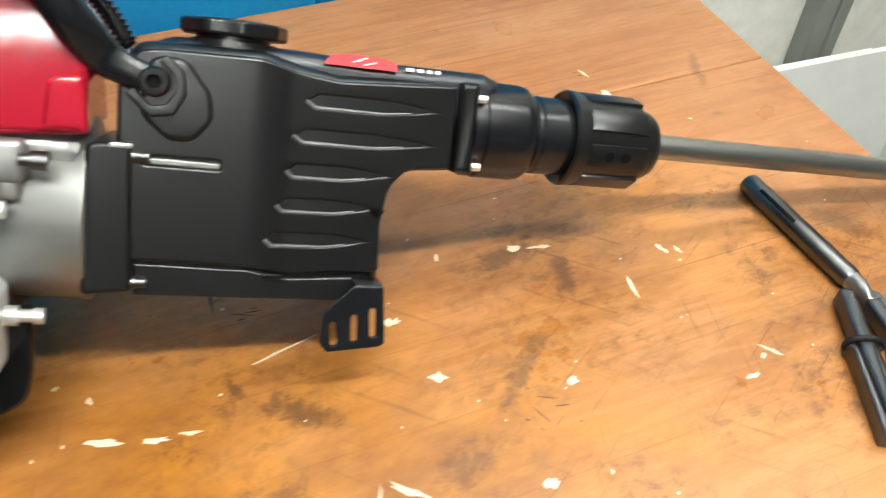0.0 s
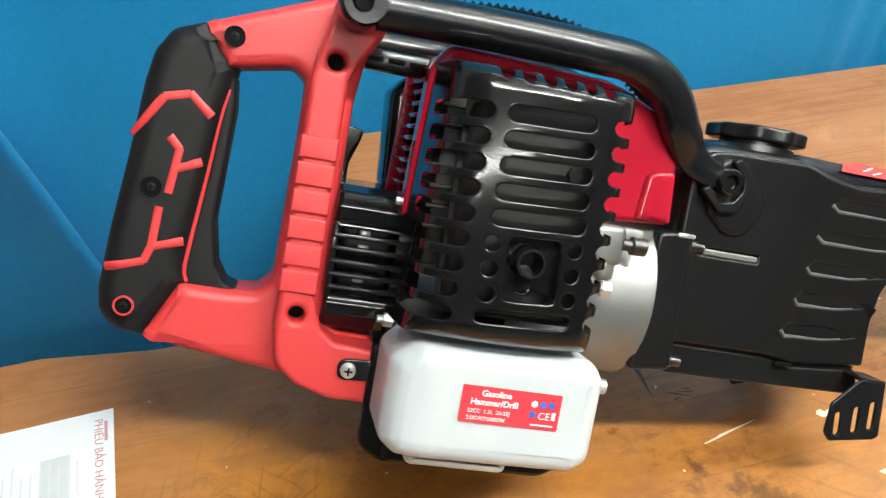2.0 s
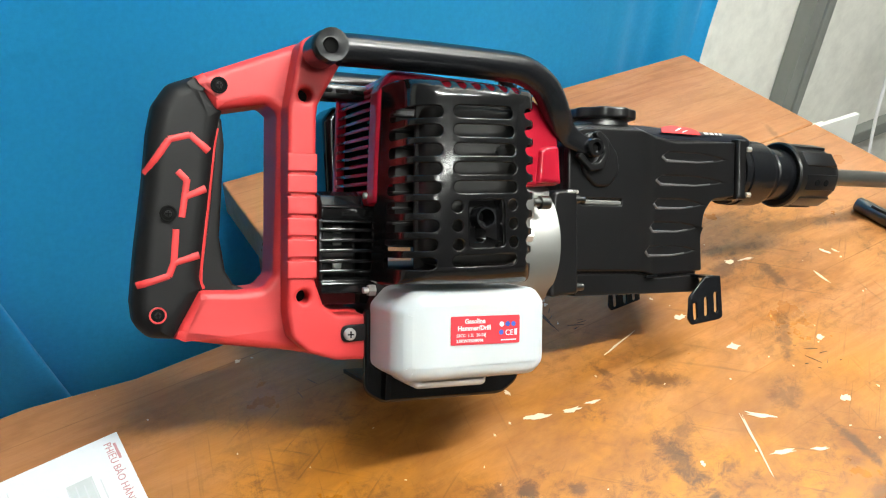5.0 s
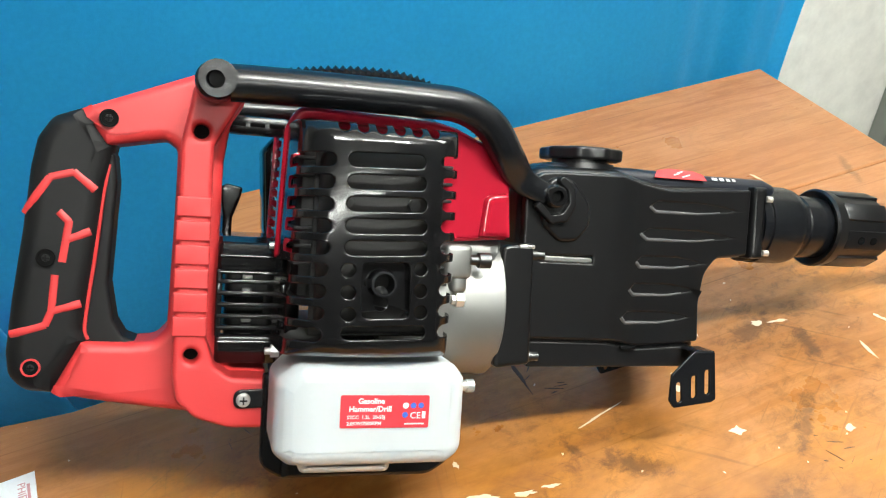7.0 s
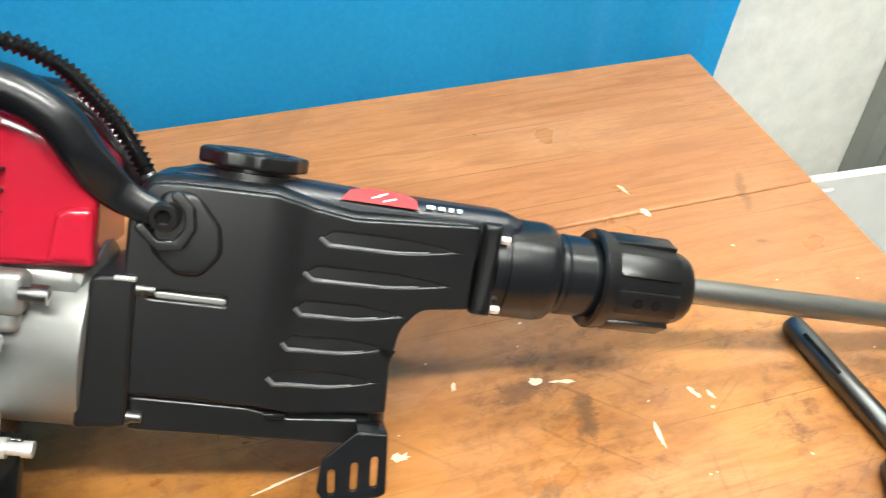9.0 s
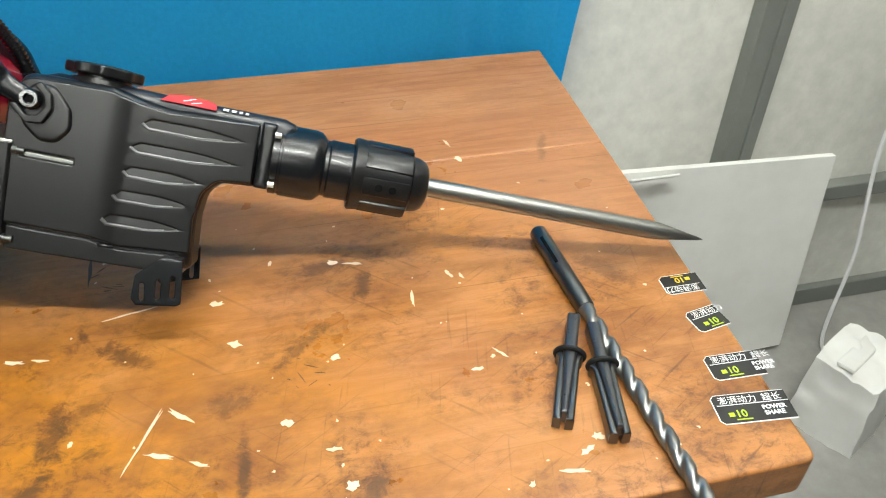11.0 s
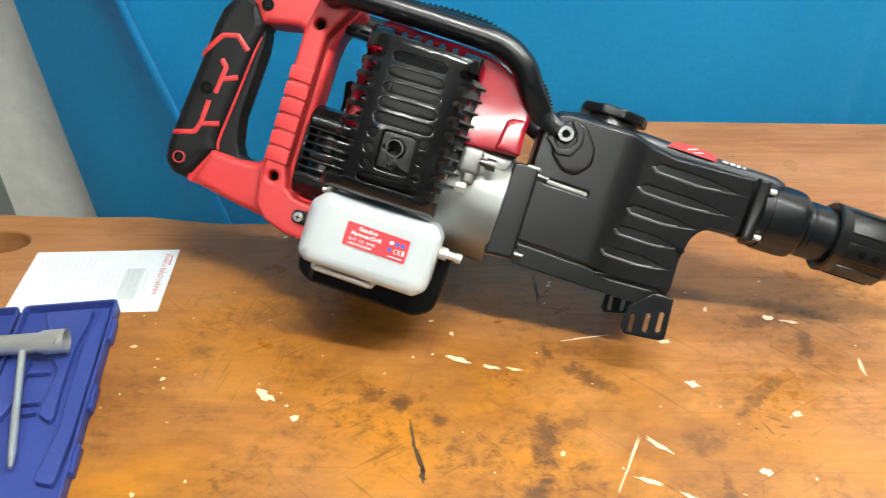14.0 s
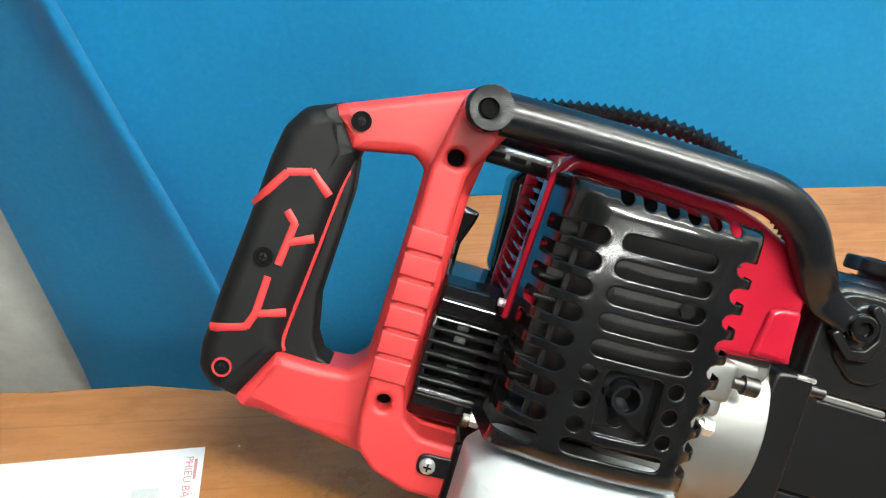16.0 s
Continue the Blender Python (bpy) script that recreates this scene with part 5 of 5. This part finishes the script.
def sticker(x, y, turn, w, h, upside=False):
    """A black bilingual sticker with one corner pair cut, lying over the board's edge."""
    m = Matrix.Translation((x, y, 0.0006)) @ Matrix.Rotation(turn, 4, "Z")
    ob = empty("table_sticker", m, "black sticker with white and lime print on the table edge", "sticker", "stickers on the table edge")
    c = 0.004
    slab("rim", [(0, c), (c, 0), (w, 0), (w, h), (c, h), (0, h - c)], -0.0004, 0.0, WHITE, ob, 0.0001)
    e = 0.0009
    slab("face", [(e, c), (c, e), (w, e), (w, h - e), (c, h - e), (e, h - c)], 0.0, 0.0003, STICKER, ob, 0.0001)
    flip = Matrix.Translation((w, h, 0)) @ Matrix.Rotation(math.pi, 4, "Z") if upside else Matrix.Identity(4)
    up = flip @ Matrix.Translation((0, 0, 0.0005))
    part("line", box((w - 0.004, 0.0007, 0.0002), (w / 2 + 0.001, h * 0.62, 0)), WHITE, ob, m=up)
    writing("澎湃动力", 0.0088, WHITE, ob, up @ Matrix.Translation((0.006, h * 0.68, 0)))
    if w > 0.05:
        writing("超长", 0.0088, WHITE, ob, up @ Matrix.Translation((0.046, h * 0.68, 0)))
        writing("POWER", 0.0062, WHITE, ob, up @ Matrix.Translation((0.042, h * 0.38, 0)), bold=0.03)
        writing("SHARE", 0.0062, WHITE, ob, up @ Matrix.Translation((0.042, h * 0.19, 0)), bold=0.03)
    writing("10", 0.0105, LIME if not upside else YELLOW, ob, up @ Matrix.Translation((0.016, h * 0.20, 0)), bold=0.015)
    part("bar", box((0.005, 0.0042, 0.0002), (0.0125, h * 0.30, 0)), LIME if not upside else YELLOW, ob, m=up)
    part("bar", box((0.014, 0.0012, 0.0002), (0.022, h * 0.12, 0)), LIME if not upside else YELLOW, ob, m=up)
    return ob


sticker(0.4365, 0.2855, 0.27, 0.069, 0.0315)
sticker(0.4375, 0.3345, 0.33, 0.051, 0.0295)
sticker(0.4320, 0.3935, 0.55, 0.035, 0.0285)
sticker(0.4055, 0.4425, 0.36, 0.042, 0.0275, True)


def warranty_card():
    origin, xa, ya = Vector((-0.5365, 0.209)), Vector((-0.0435, 0.0975)), Vector((-0.149, -0.0625))
    turn = math.atan2(xa.y, xa.x)
    m = Matrix.Translation((*origin, 0.0006)) @ Matrix.Rotation(turn, 4, "Z")
    card = empty("warranty_card", m, "white printed warranty card lying on the table", "card")
    w, h = xa.length, ya.length
    slab("sheet", [(0, 0), (w, 0), (w, h), (0, h)], -0.0004, 0.0, PAPER, card, 0.0001)
    up = Matrix.Translation((w, 0, 0.0003)) @ Matrix.Rotation(math.pi, 4, "Z")

    def words(text, size, x, y, mat, bold=0.0):
        writing(text, size, mat, card, Matrix.Translation((w - x, y, 0.0003)) @ Matrix.Rotation(math.pi, 4, "Z"), bold=bold)

    words("PHIẾU BẢO HÀNH", 0.0085, 0.008, 0.0135, PALE_INK, 0.0)
    part("brand_bar", box((0.018, 0.0022, 0.0002), (w - 0.02, 0.0055, 0.0003)), PALE_INK, card)
    rng = random.Random(3)
    for k in range(9):
        y = 0.0255 + 0.0062 * k
        part("text_bar", box((0.022 + 0.022 * rng.random(), 0.0011, 0.0002), (w - 0.055, y, 0.0003)), GREY_INK, card)
    part("stamp_area", box((0.052, 0.02, 0.0002), (w - 0.06, 0.0405, 0.00015)), wall_material("pale_grey_print", (0.62, 0.64, 0.63), (0.7, 0.72, 0.71), 60.0), card)
    for k in range(10):
        for i in range(3):
            part("text_bar", box((0.016 + 0.012 * rng.random(), 0.0009, 0.0002), (0.022 + 0.03 * i, 0.09 + 0.0066 * k, 0.0003)), GREY_INK, card)


warranty_card()


def tool_case():
    """An open hinged blue plastic case, its moulded trays upward."""
    turn = math.atan2(0.046, 0.083)
    m = Matrix.Translation((-0.657, 0.149, 0.0)) @ Matrix.Rotation(turn, 4, "Z")
    case = empty("tool_case", m, "open blue plastic tool case with moulded trays", "tool case")

    def half(x0, x1, name):
        depth = -0.27
        tray = slab(name, fillet([(x0, 0.004), (x1, 0.004), (x1, depth), (x0, depth)], 0.006), 0.0, 0.005, CASEBLUE, case, 0.0015)
        rim = fillet([(x0, 0.004), (x1, 0.004), (x1, depth), (x0, depth)], 0.006)
        inner = fillet([(x0 + 0.003, 0.001), (x1 - 0.003, 0.001), (x1 - 0.003, depth + 0.003), (x0 + 0.003, depth + 0.003)], 0.004)
        slab("rim", rim, 0.0, 0.014, CASEBLUE, tray, 0.0008, [inner])
        return tray

    right = half(0.002, 0.096, "tray")
    left = half(-0.100, -0.002, "lid")
    lands = [([(0.024, -0.006), (0.073, -0.006), (0.072, -0.030), (0.0665, -0.060), (0.0665, -0.118), (0.0690, -0.150), (0.0655, -0.156), (0.0535, -0.146), (0.0575, -0.092), (0.0400, -0.060), (0.0330, -0.030)], 0.004),
             ([(0.0830, -0.006), (0.0900, -0.006), (0.0890, -0.180), (0.0860, -0.226), (0.0690, -0.220), (0.0760, -0.165), (0.0740, -0.120), (0.0740, -0.062), (0.0800, -0.030)], 0.004),
             ([(0.0060, -0.070), (0.0280, -0.072), (0.0280, -0.128), (0.0140, -0.166), (0.0100, -0.205), (0.0060, -0.205)], 0.003)]
    for outline, soft in lands:
        slab("moulding", fillet(outline, soft, 3), 0.003, 0.0115, CASEBLUE, right, 0.0014)
    for y in (-0.062, -0.100, -0.112):
        part("ridge", box((0.020, 0.003, 0.006), (0.040, y - 0.03, 0.008), 0.001), CASEBLUE, right)
    for y in (-0.04, -0.13, -0.2):
        part("latch_tab", box((0.004, 0.03, 0.010), (0.0975, y, 0.007), 0.001), CASEBLUE, right)
    part("peg", lathe([(0, 0.0025), (0.008, 0.0025), (0.008, 0.005), (0, 0.005)], 16, Matrix.Translation((-0.036, -0.016, 0.005)) @ Matrix.Rotation(-math.pi / 2, 4, "Y"), True), CASEBLUE, left)
    part("moulding", sweep(smooth_path([(-0.008, -0.05, 0.008), (-0.03, -0.075, 0.008), (-0.06, -0.08, 0.008)], 6), 0.0028, 8, 0.005, (0, 0, 1)), CASEBLUE, left)
    part("moulding", box((0.006, 0.12, 0.008), (-0.014, -0.13, 0.008), 0.0015), CASEBLUE, left)
    return case


tool_case()


def spark_plug_spanner():
    a, b = Vector((-0.647, 0.076, 0.0275)), Vector((-0.566, 0.1195, 0.0275))
    m = Matrix.Translation(a) @ (b - a).to_track_quat("X", "Z").to_matrix().to_4x4()
    ob = empty("plug_spanner", m, "zinc-plated box spanner with a screwdriver bar on the case", "spanner")
    L = (b - a).length
    tube = lathe([(0, 0.0072), (0.0, 0.0092), (0.003, 0.0098), (L * 0.72, 0.0098), (L * 0.78, 0.0118), (L, 0.0118), (L, 0.0088), (L * 0.8, 0.0085)], 26, None, True)
    part("socket", tube, ZINC, ob, "hexagon-ended steel tube")
    c = Vector((-0.601, 0.099, 0.026))
    e = Vector((-0.5145, -0.008, 0.0145))
    loc = m.inverted()
    path = [loc @ (c.lerp(e, t / 10)) for t in range(11)]
    part("bar", sweep(path, lambda f: 0.0034 if f < 0.95 else 0.0034 * (1 - 12 * (f - 0.95)) + 0.0006, 12, None, (0.3, 0.2, 1)), ZINC, ob, "steel screwdriver bar")


spark_plug_spanner()


def hex_key():
    ob = new("hex_key")
    tagged(ob, "small steel hexagon key lying in the case", "hex key")
    line = smooth_path([(-0.605, 0.048, 0.010), (-0.622, 0.026, 0.010), (-0.633, 0.015, 0.010), (-0.645, 0.010, 0.010), (-0.668, 0.012, 0.010)], 6)
    part("shaft", sweep(line, 0.0026, 6, None, (0, 0, 1)), ZINC, ob)


hex_key()


def parts_bag():
    bm = bmesh.new()
    rng = random.Random(8)
    n = 14
    grid = [[bm.verts.new((-0.705 + 0.052 * i / n + 0.012 * j / n, 0.005 + 0.075 * j / n + 0.02 * i / n, 0.010 + 0.010 * math.sin(math.pi * i / n) * math.sin(math.pi * j / n) + 0.004 * rng.random())) for j in range(n + 1)] for i in range(n + 1)]
    for i in range(n):
        for j in range(n):
            bm.faces.new((grid[i][j], grid[i + 1][j], grid[i + 1][j + 1], grid[i][j + 1]))
    bmesh.ops.solidify(bm, geom=bm.faces[:], thickness=0.0004)
    ob = part("plastic_bag", bm, POLY, None, "")
    tagged(ob, "crumpled clear plastic bag lying in the blue case", "bag")


parts_bag()


def drinking_glass():
    m = Matrix.Translation((-0.822, 0.196, 0.0005)) @ Matrix.Rotation(-math.pi / 2, 4, "Y")
    ob = part("drinking_glass", lathe([(0, 0), (0, 0.027), (0.003, 0.0295), (0.10, 0.036), (0.101, 0.0345), (0.011, 0.0275), (0.009, 0.0)], 40), GLASS, None, "", m)
    tagged(ob, "plain clear drinking glass standing on the table", "glass")


drinking_glass()


# ---- beyond the table ----
def leaning_boards():
    for k, (dx, dz, dy, w, tone) in enumerate(((0.0, 0.0, 0.0, 0.545, FOAM), (-0.055, -0.012, 0.024, 0.52, FOAM))):
        m = ROOM @ Matrix.Translation((0.66 + dx, 0.762 + dy, FLOOR_Z)) @ Matrix.Rotation(radians(-4.0), 4, "X") @ Matrix.Rotation(radians(-2.0), 4, "Y")
        ob = plate("foam_board", fillet([(0, 0), (w, 0), (w, 0.478 + dz), (0, 0.522 + dz)], 0.003), -0.006, 0.006, tone, None, 0.001, m=m)
        tagged(ob, "white foam board leaning against the wall on the floor", "board", "leaning boards")
    strip = part("cardboard_flap", box((0.09, 0.004, 0.03), (0, 0, 0), 0.001, turn=Matrix.Rotation(radians(50), 4, "X")), FOAM, None, "", ROOM @ Matrix.Translation((0.80, 0.765, -0.232)))
    tagged(strip, "torn white flap on top of the leaning boards", "flap")


leaning_boards()


def cable():
    line = smooth_path([(1.36, 0.86, 0.4), (1.345, 0.85, 0.05), (1.31, 0.82, -0.25), (1.32, 0.78, -0.5), (1.30, 0.74, -0.735), (1.38, 0.70, -0.742)], 10)
    ob = part("cable", sweep(line, 0.004, 10, None, (1, 0.3, 0)), WHITE, None, "", ROOM)
    tagged(ob, "thin white cable hanging down the wall", "cable")


cable()


def bag():
    """A slumped, crumpled sack with a flat folded top."""
    m = ROOM @ Matrix.Translation((1.22, 0.57, FLOOR_Z)) @ Matrix.Rotation(0.5, 4, "Z")
    bm = bmesh.new()
    bmesh.ops.create_cube(bm, size=1.0, matrix=Matrix.Translation((0, 0, 0.5)))
    bmesh.ops.subdivide_edges(bm, edges=bm.edges[:], cuts=9, use_grid_fill=True)
    for v in bm.verts:
        p = v.co.copy()
        f = 1 - 0.12 * p.z - 0.25 * max(0.0, math.hypot(p.x, p.y) - 0.5)
        n = noise.noise(p * 4.0) * 0.05 + noise.noise(p * 11.0) * 0.025
        v.co = Vector((p.x * (f + n) * 0.17, p.y * (f - n) * 0.15, max(0.0, p.z * 0.175 + (0.3 * n if p.z > 0.05 else 0))))
    ob = part("sack", bm, FOAM, None, "", m, angle=50)
    part("folded_mouth", box((0.13, 0.035, 0.010), (0, 0.01, 0.176), 0.004, 2, turn=Matrix.Rotation(0.12, 4, "Y")), FOAM, ob)
    tagged(ob, "crumpled white plastic sack standing on the floor", "sack")


bag()
